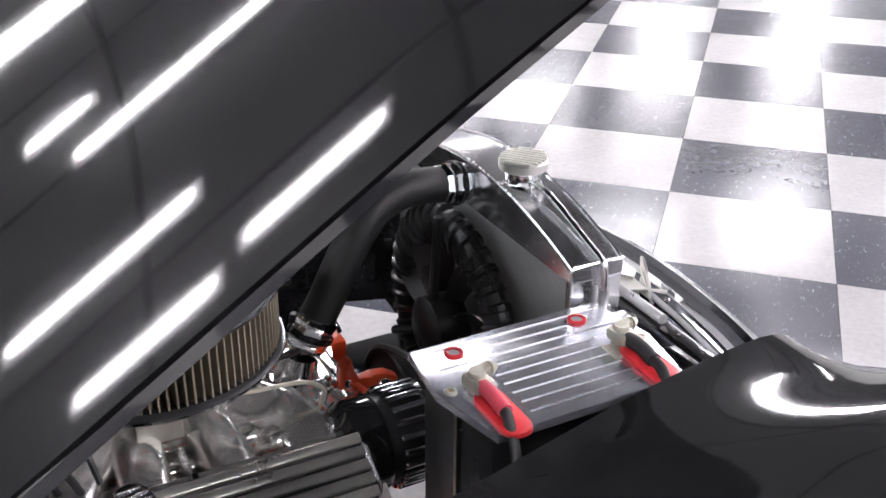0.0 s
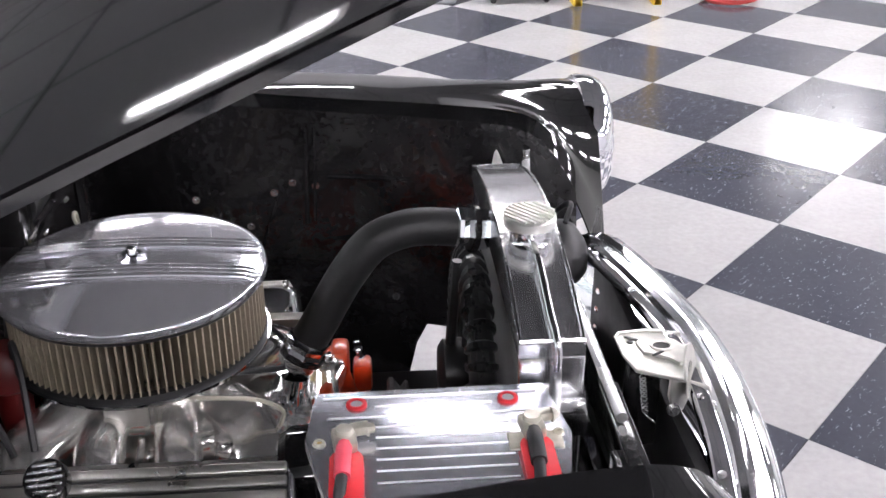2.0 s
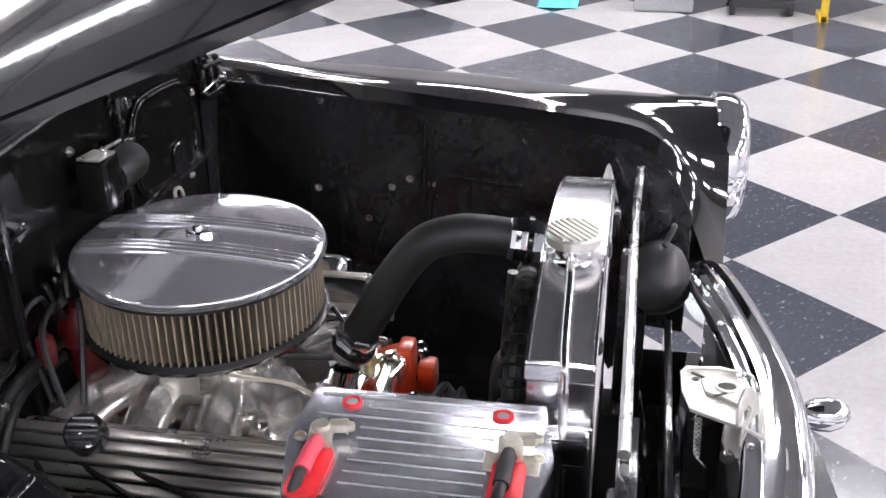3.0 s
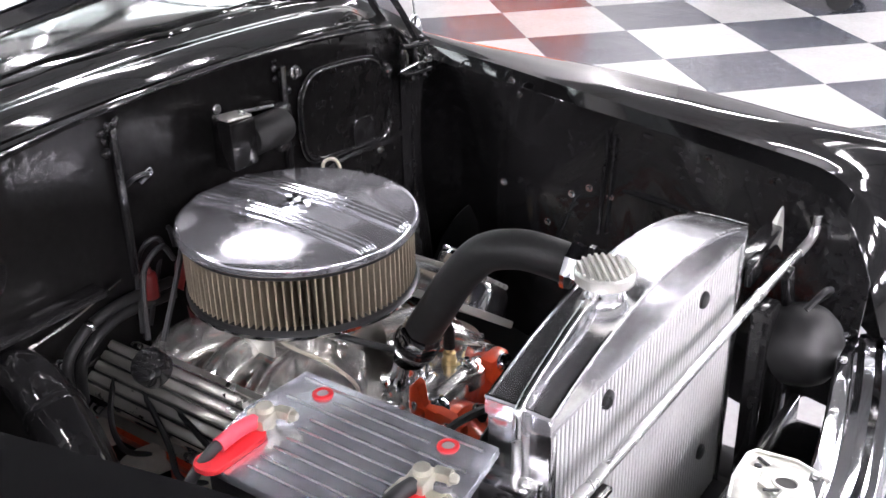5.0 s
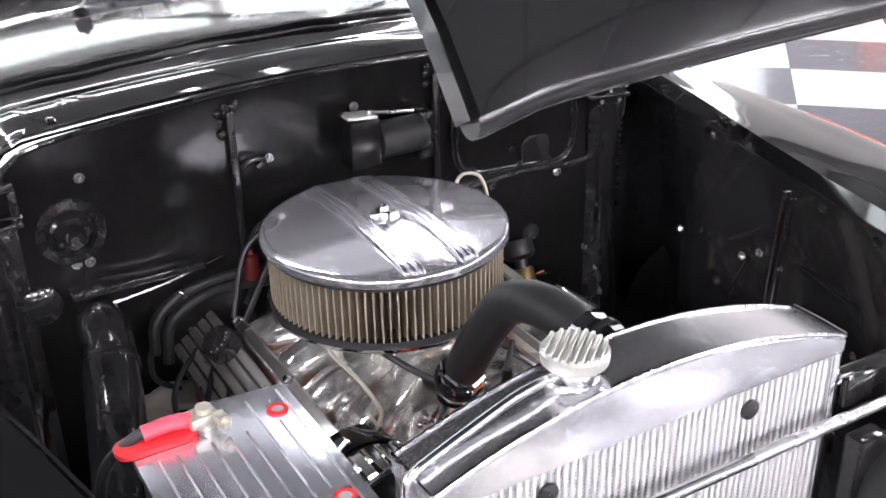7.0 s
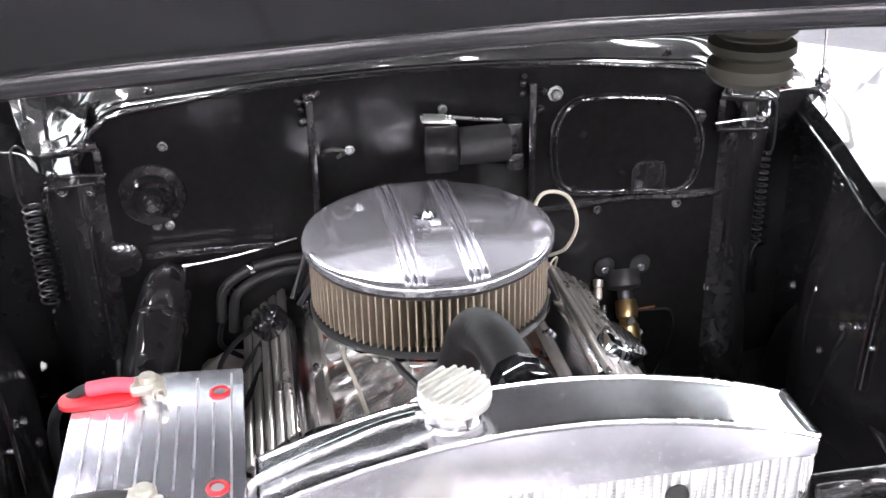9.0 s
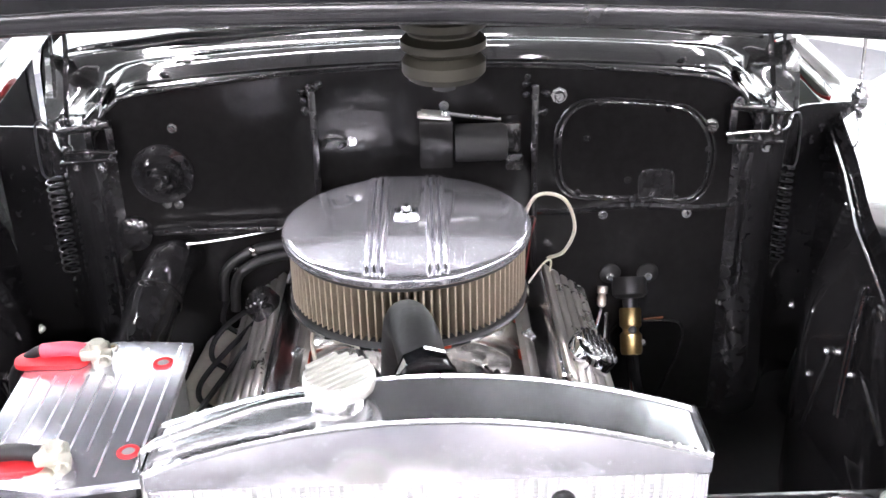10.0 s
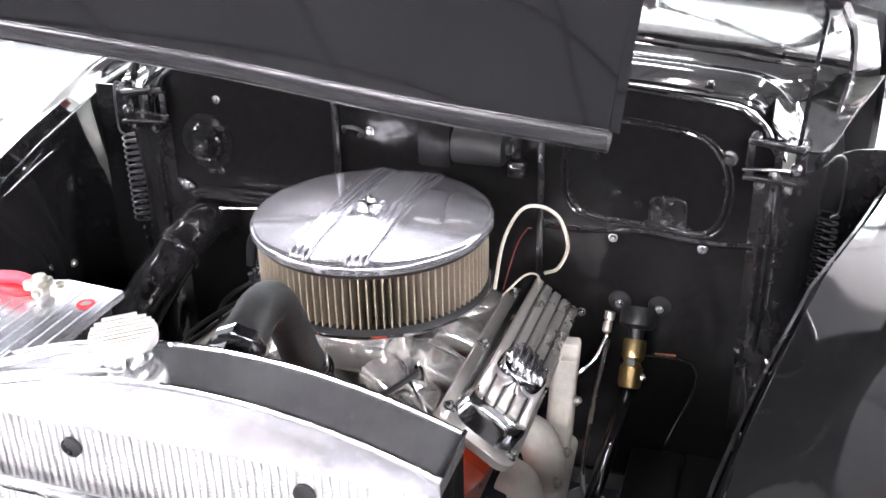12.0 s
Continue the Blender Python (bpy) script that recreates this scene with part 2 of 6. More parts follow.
def add_prism(bm, poly, depth, m=None, bevel=0.0):
    """Extrude a flat polygon (x, y) by depth along z."""
    m = m or Matrix.Identity(4)
    lo = [bm.verts.new(m @ Vector((x, y, 0))) for x, y in poly]
    hi = [bm.verts.new(m @ Vector((x, y, depth))) for x, y in poly]
    fs = [bm.faces.new(lo), bm.faces.new(hi)]
    for k in range(len(poly)):
        j = (k + 1) % len(poly)
        fs.append(bm.faces.new((lo[k], lo[j], hi[j], hi[k])))
    if bevel:
        es = [e for e in fs[1].edges]
        bmesh.ops.bevel(bm, geom=es, offset=bevel, segments=2, profile=0.5, affect="EDGES")
    return bm


def prism(poly, depth, m=None, bevel=0.0):
    return add_prism(bmesh.new(), poly, depth, m, bevel)


def rounded(w, h, r, n=5, cx=0.0, cy=0.0):
    out = []
    for sx, sy, a0 in ((1, 1, 0), (-1, 1, 90), (-1, -1, 180), (1, -1, 270)):
        for k in range(n + 1):
            a = radians(a0 + 90 * k / n)
            out.append((cx + sx * (w / 2 - r) + r * math.cos(a), cy + sy * (h / 2 - r) + r * math.sin(a)))
    return out


def lerp_table(table, x):
    """Smooth interpolation in rows of (x, values)."""
    if x <= table[0][0]:
        return table[0][1]
    for (x0, a), (x1, b) in zip(table, table[1:]):
        if x <= x1:
            t = (x - x0) / (x1 - x0)
            return tuple(p + (q - p) * t for p, q in zip(a, b))
    return table[-1][1]


def bolt(p, d, parent, r=0.006, h=0.005, mat=None, name="bolt"):
    bm = lathe([(0, h * 1.2), (r * 0.75, h * 1.2), (r, h * 0.7), (r, 0), (r * 1.5, 0), (r * 1.5, -0.002), (0, -0.002)], 8, axis(p, d))
    return part(name, bm, mat or STEEL, parent)


YZ = Matrix(((0, 0, 1, 0), (1, 0, 0, 0), (0, 1, 0, 0), (0, 0, 0, 1)))  # flat (a, b) -> y, z; extrudes along +x

# ---- the showroom ----
ROOM = (-4.7, 16.0, -6.2, 14.5, 3.6)


def build_room():
    x0, x1, y0, y1, h = ROOM
    cx, cy, w, d = (x0 + x1) / 2, (y0 + y1) / 2, x1 - x0, y1 - y0
    whole("floor", box((cx, cy, -0.056), (w, d, 0.1)), GROUT, "dark subfloor under black and white checkered vinyl tiles", "floor", kind="structure")
    for name, c, s in (("wall_north", (cx, y1 + 0.1, h / 2), (w + 0.4, 0.2, h)), ("wall_south", (cx, y0 - 0.1, h / 2), (w + 0.4, 0.2, h)),
                       ("wall_east", (x1 + 0.1, cy, h / 2), (0.2, d, h))):
        whole(name, box(c, s), WALL_GREY if name != "wall_east" else WALL, "plain grey painted showroom wall" if name != "wall_east" else "plain white painted showroom wall", "wall", kind="structure")
    # west wall with a long band of unseen windows, added for bright back light
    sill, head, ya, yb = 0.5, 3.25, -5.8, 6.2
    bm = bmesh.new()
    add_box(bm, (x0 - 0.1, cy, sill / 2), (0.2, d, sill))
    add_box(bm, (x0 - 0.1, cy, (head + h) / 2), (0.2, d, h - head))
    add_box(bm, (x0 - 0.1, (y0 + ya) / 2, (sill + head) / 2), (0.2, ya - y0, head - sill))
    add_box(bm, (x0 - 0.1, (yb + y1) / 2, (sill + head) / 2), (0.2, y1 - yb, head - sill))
    whole("wall_west", bm, WALL, "plain white painted wall with an assumed band of windows", "wall", kind="structure")
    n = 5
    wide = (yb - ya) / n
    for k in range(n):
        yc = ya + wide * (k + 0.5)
        win = thing("window_%d" % (k + 1), "large clear window in a white frame, assumed for light from behind the car", "window", at=(x0 - 0.1, yc, sill))
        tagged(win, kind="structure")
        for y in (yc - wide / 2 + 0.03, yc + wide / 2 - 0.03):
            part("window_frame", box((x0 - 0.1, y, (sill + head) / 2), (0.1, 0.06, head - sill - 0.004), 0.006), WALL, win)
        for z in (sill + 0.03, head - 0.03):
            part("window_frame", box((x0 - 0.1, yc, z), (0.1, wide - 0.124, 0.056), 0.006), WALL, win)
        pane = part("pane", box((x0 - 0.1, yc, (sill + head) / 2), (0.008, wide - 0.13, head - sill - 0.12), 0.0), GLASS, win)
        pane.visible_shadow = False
    bm = box((cx, cy, h + 0.06), (w + 0.4, d + 0.4, 0.1))
    whole("ceiling", bm, CEIL, "pale panelled showroom ceiling with a thin dark grid", "ceiling", kind="structure")
    bm = bmesh.new()
    x = x0 + 0.6
    while x < x1:
        add_box(bm, (x, cy, h + 0.002), (0.03, d, 0.02))
        x += 1.22
    y = y0 + 0.6
    while y < y1:
        add_box(bm, (cx, y, h + 0.004), (w, 0.03, 0.016))
        y += 1.22
    whole("ceiling_grid", bm, GRID, "thin dark metal ceiling grid bars", "ceiling", kind="structure")


def build_lamp(at, length, width, glow, across=False):
    lamp = thing("ceiling_light", "long white fluorescent ceiling light with a glowing diffuser, placed by reflections and for fill" if width < 0.3 else "wide white ceiling light panel with a glowing diffuser, placed by reflections and for fill", "light", "ceiling lights", at=(0, 0, ROOM[4] - 0.02))
    part("housing", box((0, 0, ROOM[4] - 0.03), (length + 0.06, width + 0.09, 0.05), 0.01), WALL, lamp)
    part("diffuser", box((0, 0, ROOM[4] - 0.07), (length, width, 0.04), 0.012), glow, lamp, "glowing white diffuser")
    for k, (x, y) in enumerate(at):
        m = Matrix.Translation((x, y, ROOM[4] - 0.02)) @ pose(0, 0, 0, 0, 0, 90 if across else 0)
        if k == 0:
            lamp.matrix_basis = m
        else:
            copy_thing(lamp, m)


def build_lamps():
    # long twin tubes round the car: unseen, added for side light and cowl glints
    spots = [(-3.4, -1.9), (-0.6, -1.9), (-3.4, 2.3)]
    spots += [(x, -5.6) for x in (4.4, 7.0)]
    for y in (11.5,):
        spots += [(x, y) for x in (-3.4, -0.6)]
    build_lamp(spots, 2.4, 0.11, GLOW)
    # short tubes above the car
    build_lamp([(-0.6, 0.73)], 0.75, 0.04, GLOW)
    build_lamp([(-0.05, 1.75)], 1.2, 0.05, GLOW)
    build_lamp([(-0.44, 0.16), (0.22, 0.25)], 0.53, 0.04, GLOW)
    build_lamp([(-0.71, 2.24)], 0.3, 0.05, GLOW)
    # tubes across the car behind the cabin, unseen, added to back-light the lid
    build_lamp([(-2.4, -0.6)], 2.4, 0.11, GLOW, True)
    # short wide tubes in front of the car, unseen, added to light the bay
    build_lamp([(x, y) for x in (5.6, 10.5) for y in (-3.2, -1.1, 1.1, 3.2)], 1.2, 0.5, GLOW, True)
    # wide panels further into the room; the first two are added fill for the intake
    build_lamp([(0.9, -4.7), (2.5, -4.9), (-0.5, 4.4), (0.9, 4.6), (2.3, 4.9), (6.3, 6.85), (8.3, 6.7), (9.9, 10.9), (8.1, 11.3), (6.6, 11.6), (12.0, 13.4), (12.2, 10.5), (15.0, 13.2), (11.0, 6.6)], 1.2, 0.6, TROFFER)


build_room()
build_lamps()

# ---- the car ----
car = thing("car", "gloss black vintage car, hood raised, on a checkered floor", "car")
MID = 0.03


def hood_point(u, s):
    """u: 0 rear to 1 nose bottom; s: -1 to 1 across."""
    table = [(0.0, (-0.03, 0.80, 1.145, 0.105)), (0.3, (0.33, 0.66, 1.28, 0.115)), (0.6, (0.68, 0.545, 1.412, 0.10)), (0.78, (0.9, 0.49, 1.478, 0.075)),
             (0.88, (1.03, 0.475, 1.492, 0.05)), (0.94, (1.10, 0.468, 1.468, 0.035)), (1.0, (1.14, 0.462, 1.388, 0.02))]
    x, w, z, crown = lerp_table(table, u)
    a = abs(s)
    # rolled side: the last tenth of the width turns down
    prof = 1 - a ** (2.6 + 7 * max(0.0, min(1.0, (u - 0.5) / 0.35)))
    y = MID + s * w
    fx = 0.025 * (1 - a * a) if u > 0.85 else 0
    return Vector((x + fx, y, z + crown * prof))


def build_hood():
    us = [i / 40 for i in range(41)]
    ss = [math.sin(math.pi / 2 * (i / 18 - 1)) for i in range(37)]
    rows = [[hood_point(u, s) for s in ss] for u in us]
    # soften the lengthwise corners
    for _ in range(3):
        rows = [rows[0]] + [[(rows[i - 1][j] + rows[i][j] * 2 + rows[i + 1][j]) / 4 for j in range(37)] for i in range(1, 40)] + [rows[-1]]
    # the nose sits slightly rolled and bowed
    lip = []
    for v in rows[-1]:
        z = lerp_table([(-0.43, (1.393,)), (-0.40, (1.401,)), (-0.30, (1.408,)), (-0.1, (1.418,)), (0.03, (1.418,)), (0.16, (1.411,)), (0.32, (1.396,)), (0.42, (1.383,)), (0.5, (1.376,))], v.y)[0]
        lip.append(Vector((lerp_table([(-0.43, (1.137,)), (0.03, (1.163,)), (0.5, (1.158,))], v.y)[0], v.y + 0.01, z)) - v)
    for i, r in enumerate(rows):
        w = max(0.0, (i / 40 - 0.6) / 0.4) ** 1.5
        rows[i] = [v + d * w for v, d in zip(r, lip)]
    bm = sheet(rows, -0.006)
    hood = part("hood", bm, PAINT, car, "raised gloss black hood reflecting the ceiling lights", angle=60)
    for s, n in ((-1, 0), (1, 36)):
        pts = [r[n] for r in rows]
        sec = [(0.004, 0.003), (0.004, -0.008), (0.02 * s, -0.013), (0.045 * s, -0.013), (0.045 * s, -0.008), (0.02 * s, -0.007), (-0.004, 0.0)]
        b2 = add_sweep(bmesh.new(), pts, sec)
        part("hood_side_flange", b2, PAINT, hood)
    pts = [r + Vector((-0.004, 0, -0.002)) for r in rows[-1]]
    part("hood_front_lip", add_sweep(bmesh.new(), pts, [(a * 1.1, b) for a, b in circle(0.0075, 14)]), INNER, hood, "rolled front lip")
    inner = [[hood_point(0.03 + 0.80 * i / 20, s * 0.92) - Vector((0.0, 0, 0.028)) for s in ss] for i in range(21)]
    part("hood_liner", sheet(inner, 0.003), INNER, hood, "smooth black painted inner panel")
    # inner brace under the hood
    for s in (-0.55, 0.55):
        pts = [hood_point(u / 10, s) - Vector((0, 0, 0.045)) for u in range(1, 9)]
        part("hood_brace", add_sweep(bmesh.new(), pts, [(-0.03, 0.02), (0.03, 0.02), (0.022, -0.01), (-0.022, -0.01)]), INNER, hood)
    ribs = [(0.0, 0.0), (0.018, 0.0), (0.022, 0.004), (0.022, 0.01)]
    for k in range(6):
        z = 0.014 + k * 0.011
        ribs += [(0.0185, z), (0.0225, z + 0.003), (0.0225, z + 0.007), (0.0185, z + 0.01)]
    ribs += [(0.014, 0.082), (0.0, 0.082)]
    pin = part("latch_pin", lathe(ribs, 20, Matrix.Translation((1.07, 0.039, 1.358))), OLIVE, hood, "hanging latch pin inside a dull coil spring")
    part("pin_tip", lathe([(0, -0.008), (0.006, -0.006), (0.008, 0.0), (0, 0.0)], 14, Matrix.Translation((1.07, 0.039, 1.358))), SATIN, pin)
    part("striker_plate", box((1.067, 0.038, 1.442), (0.09, 0.12, 0.012), 0.004), PANEL, pin)
    return hood


FENDER = [
    (-0.95, (0.80, 0.93, 0.815, 0.955, 0.83, 0.96, 0.85, 0.955, 0.875, 0.925, 0.895, 0.86, 0.905, 0.72, 0.905, 0.5, 0.88, 0.30)),
    (-0.25, (0.775, 0.885, 0.787, 0.912, 0.805, 0.922, 0.83, 0.918, 0.862, 0.885, 0.888, 0.81, 0.905, 0.7, 0.905, 0.5, 0.885, 0.32)),
    (0.1, (0.677, 0.89, 0.689, 0.917, 0.72, 0.916, 0.775, 0.912, 0.835, 0.895, 0.880, 0.83, 0.905, 0.68, 0.905, 0.52, 0.89, 0.42)),
    (0.3, (0.613, 0.89, 0.625, 0.917, 0.67, 0.915, 0.74, 0.910, 0.82, 0.898, 0.876, 0.84, 0.903, 0.69, 0.903, 0.56, 0.89, 0.5)),
    (0.5, (0.566, 0.886, 0.578, 0.911, 0.635, 0.914, 0.71, 0.908, 0.80, 0.892, 0.868, 0.84, 0.90, 0.71, 0.90, 0.62, 0.89, 0.60)),
    (0.6, (0.545, 0.884, 0.557, 0.910, 0.615, 0.909, 0.70, 0.902, 0.793, 0.885, 0.86, 0.833, 0.893, 0.705, 0.89, 0.605, 0.875, 0.57)),
    (0.7, (0.525, 0.878, 0.538, 0.905, 0.605, 0.900, 0.695, 0.897, 0.785, 0.876, 0.852, 0.825, 0.885, 0.7, 0.878, 0.59, 0.86, 0.54)),
    (0.8, (0.508, 0.868, 0.522, 0.898, 0.597, 0.886, 0.695, 0.893, 0.78, 0.872, 0.845, 0.805, 0.87, 0.7, 0.86, 0.575, 0.845, 0.50)),
    (0.85, (0.495, 0.850, 0.515, 0.886, 0.593, 0.878, 0.695, 0.890, 0.78, 0.866, 0.842, 0.797, 0.862, 0.7, 0.852, 0.565, 0.838, 0.46)),
    (0.89, (0.478, 0.805, 0.505, 0.850, 0.592, 0.866, 0.70, 0.888, 0.782, 0.862, 0.837, 0.788, 0.853, 0.7, 0.843, 0.55, 0.828, 0.42)),
    (0.92, (0.458, 0.75, 0.485, 0.798, 0.597, 0.860, 0.70, 0.888, 0.778, 0.860, 0.832, 0.783, 0.848, 0.7, 0.838, 0.55, 0.815, 0.41)),
    (0.95, (0.442, 0.67, 0.468, 0.725, 0.605, 0.854, 0.70, 0.888, 0.775, 0.858, 0.826, 0.777, 0.84, 0.7, 0.826, 0.55, 0.80, 0.40)),
    (0.985, (0.44, 0.58, 0.465, 0.63, 0.610, 0.848, 0.705, 0.887, 0.772, 0.856, 0.822, 0.775, 0.832, 0.69, 0.815, 0.60, 0.78, 0.45)),
]


def fender_rows(side):
    rows = []
    for i in range(73):
        x = -0.95 + (0.985 + 0.95) * i / 72
        v = lerp_table(FENDER, x)
        key = [Vector((x, 0.03 * x + side * v[2 * k], v[2 * k + 1])) for k in range(9)]
        rows.append([key[0]] + smooth_path(key[1:], 5))
    n = len(rows)
    for _ in range(2):
        rows = [rows[0]] + [[(rows[i - 1][j] + rows[i][j] * 2 + rows[i + 1][j]) / 4 for j in range(len(rows[0]))] for i in range(1, n - 1)] + [rows[-1]]
    return rows


APRON = [(-0.15, (0.73,)), (0.0, (0.715,)), (0.10, (0.65,)), (0.18, (0.60,)), (0.26, (0.577,)), (0.5, (0.575,)), (1.0, (0.415,))]
APRON_FOOT = [(0.60, (0.30,)), (0.63, (0.45,)), (0.77, (0.45,)), (0.8, (0.40,)), (0.84, (0.53,)), (1.0, (0.54,))]


def build_fender(side):
    rows = fender_rows(side)
    f = part("fender", sheet(rows, 0.004), PAINT, car, "rounded gloss black front fender", angle=50)
    # headlight
    c = Vector((0.955, 0.025 + side * 0.71, 0.768))
    m = axis(c, (1, side * 0.05, -0.03))
    part("headlight", lathe([(0.118, -0.10), (0.121, -0.04), (0.12, 0.0), (0.112, 0.012), (0.0, 0.012)], 40, m), PAINT, f, "black headlight housing")
    part("headlight_ring", lathe([(0.119, -0.004), (0.128, 0.0), (0.131, 0.012), (0.129, 0.034), (0.122, 0.050), (0.112, 0.060), (0.098, 0.064), (0.094, 0.05), (0.096, 0.014), (0.115, 0.012)], 40, m), CHROME, f, "chrome headlight trim ring")
    part("headlight_lens", lathe([(0.097, 0.022), (0.08, 0.036), (0.05, 0.046), (0.0, 0.05), (0.0, 0.046), (0.05, 0.042), (0.08, 0.032), (0.097, 0.018)], 32, m), LENS, f, "clear domed headlight glass")
    part("reflector", lathe([(0.095, 0.016), (0.06, -0.0), (0.0, 0.013)], 32, m), CHROME, f)
    # inner apron
    rows = []
    for i in range(51):
        x = -0.15 + 1.07 * i / 50
        v = lerp_table(FENDER, x)
        zt = v[1] + 0.004
        y = 0.03 * x + side * (v[0] - 0.002)
        yb = 0.01 + side * lerp_table(APRON, x)[0]
        foot = lerp_table(APRON_FOOT, x)[0]
        d = min(0.21, (zt - foot) * 0.6)
        rows.append([Vector((x, y + (yb - y) * f, zt - d * g)) for f, g in ((0, 0), (0.1, 0.15), (0.4, 0.43), (0.8, 0.72), (1, 1))] + [Vector((x, yb, foot + (zt - d - foot) * 0.4)), Vector((x, yb, foot))])
    ap = part("inner_apron", sheet(rows, 0.004), PANEL, car, "glossy black inner fender apron", angle=60)
    for r, pts in ((0.0028, ((0.09, 0.668, 0.872), (0.19, 0.640, 0.873), (0.29, 0.611, 0.873))), (0.0045, ((0.455, 0.575, 0.76), (0.53, 0.558, 0.762), (0.61, 0.540, 0.763))),
                   (0.0045, ((0.459, 0.575, 0.628), (0.53, 0.558, 0.631), (0.604, 0.542, 0.634))), (0.0045, ((0.418, 0.577, 0.868), (0.414, 0.573, 0.77), (0.41, 0.572, 0.663))),
                   (0.0035, ((0.433, 0.574, 0.862), (0.43, 0.570, 0.77), (0.426, 0.569, 0.67))), (0.0035, ((0.36, 0.573, 0.73), (0.33, 0.572, 0.645), (0.30, 0.572, 0.56)))):
        part("apron_rib", tube([(x, 0.01 + side * y, z) for x, y, z in pts], r, 8, 5), PANEL, ap)
    part("square_boss", box((0.579, 0.01 + side * 0.535, 0.515), (0.035, 0.012, 0.035), 0.003), PANEL, ap)
    bolt((0.579, 0.01 + side * 0.529, 0.515), (0, -side, 0), ap, 0.006, 0.004, SATIN)
    for x, z in ((0.386, 0.75), (0.2, 0.72), (0.30, 0.66), (0.62, 0.69), (0.43, 0.742), (0.35, 0.73)):
        bolt((x, 0.01 + side * (0.572 if x < 0.5 else 0.572 - (x - 0.5) * 0.32), z), (0, -side, 0), ap, 0.005, 0.004)
    for x in (0.2, 0.5, 0.62, 0.74):
        v = lerp_table(FENDER, x)
        part("flange_clip", box((x, 0.03 * x + side * (v[0] - 0.003), v[1] - 0.012), (0.02, 0.012, 0.014), 0.003), STEEL if x == 0.2 else PANEL, ap)
    return f


def build_body():
    # scuttle and firewall
    ys = [MID - 0.53 + 1.06 * i / 40 for i in range(41)]

    def top(y):
        d = abs(y - MID)
        z = 1.053 - 0.16 * d * d
        if d > 0.45:
            z -= ((d - 0.45) / 0.08) ** 3 * 0.06
        return z
    rows = [[Vector((-0.01, y, 0.30 + (top(y) - 0.30) * k / 14)) for y in ys] for k in range(15)]
    fw = part("firewall", sheet(rows, -0.004), FIREWALL, car, "hand-painted glossy black firewall with ribs and bolts")
    edge = [Vector((0.0, ys[0], z)) for z in (0.62, 0.75, 0.88)] + [Vector((0.0, y, top(y) + 0.002)) for y in ys] + [Vector((0.0, ys[-1], z)) for z in (0.88, 0.75, 0.62)]
    part("firewall_flange", add_sweep(bmesh.new(), edge, circle(0.0048, 8)), PANEL, fw, "raised rolled lip along the top")
    for y in (-0.148, 0.205):
        part("firewall_seam", box((-0.003, y, 0.8), (0.014, 0.013, 0.44), 0.004), PANEL, fw)
    # lumpy weld dabs where the seams meet the lip
    rnd = random.Random(31)
    for y in (-0.148, 0.205):
        for k in range(7):
            c = Vector((0.001 + 0.003 * rnd.random(), y + rnd.uniform(-0.022, 0.022), 1.03 - 0.06 * rnd.random() ** 1.5))
            r = rnd.uniform(0.004, 0.009)
            part("weld_dab", lathe([(0, r * 0.6), (r * 0.5, r * 0.5), (r * 0.9, r * 0.2), (r, 0), (0, -0.002)], 9, axis(c - Vector((0.008, 0, 0)), (1, rnd.uniform(-0.4, 0.4), rnd.uniform(-0.4, 0.4)))), PANEL, fw)
    # access cover: a flat pressed plate with a stepped rim, an inner bead and a tab at its foot
    shape = [(0.246, 0.90), (0.25, 0.945), (0.272, 0.976), (0.31, 0.985), (0.40, 0.978), (0.45, 0.966), (0.483, 0.93), (0.493, 0.885), (0.483, 0.832), (0.455, 0.812), (0.40, 0.817), (0.30, 0.823), (0.265, 0.834), (0.25, 0.86)]
    mid = Vector((0, 0.37, 0.898))
    loop = [p for p in smooth_path([(0, y, z) for y, z in shape + shape[:1]], 5)][:-1]
    wide = [mid + (p - mid) * 1.07 for p in loop]
    cov = part("access_cover", prism([(p.y, p.z) for p in wide], 0.0035, Matrix.Translation((-0.008, 0, 0)) @ YZ, 0.0015), FIREWALL, fw, "rounded black access cover")
    ring = [p + Vector((-0.0045, 0, 0)) for p in wide]
    part("cover_rim", add_sweep(bmesh.new(), ring + ring[:1], circle(0.0024, 6), cap=False), PANEL, cov)
    ring = [p + Vector((-0.004, 0, 0)) for p in loop]
    part("cover_bead", add_sweep(bmesh.new(), ring + ring[:1], circle(0.0034, 8), cap=False), PANEL, cov)
    foot = [(0.380, 0.820), (0.379, 0.852), (0.383, 0.863), (0.392, 0.868), (0.424, 0.867), (0.433, 0.861), (0.436, 0.85), (0.436, 0.817)]
    part("cover_tab", prism(foot, 0.004, Matrix.Translation((-0.0045, 0, 0)) @ YZ, 0.001), PANEL, cov)
    part("cover_bead", tube([(-0.001, y, z) for y, z in foot], 0.0024, 6, 2), PANEL, cov)
    for y, z in ((0.244, 0.997), (0.491, 0.938)):
        bolt((-0.008, y, z), (1, 0, 0), fw, 0.009, 0.008)
    for y, z in ((0.244, 0.922), (0.31, 0.986), (0.42, 0.972), (0.49, 0.90), (0.278, 0.83), (0.375, 0.819), (0.44, 0.816), (0.29, 0.925), (0.36, 0.85)):
        bolt((-0.003, y, z), (1, 0, 0), cov, 0.0045, 0.004, PANEL)
    bead = [Vector((-0.006, 0.20 + 0.36 * k / 10, 0.80 - 0.004 * math.sin(k))) for k in range(11)]
    part("firewall_bead", add_sweep(bmesh.new(), bead, circle(0.006, 6)), PANEL, fw)
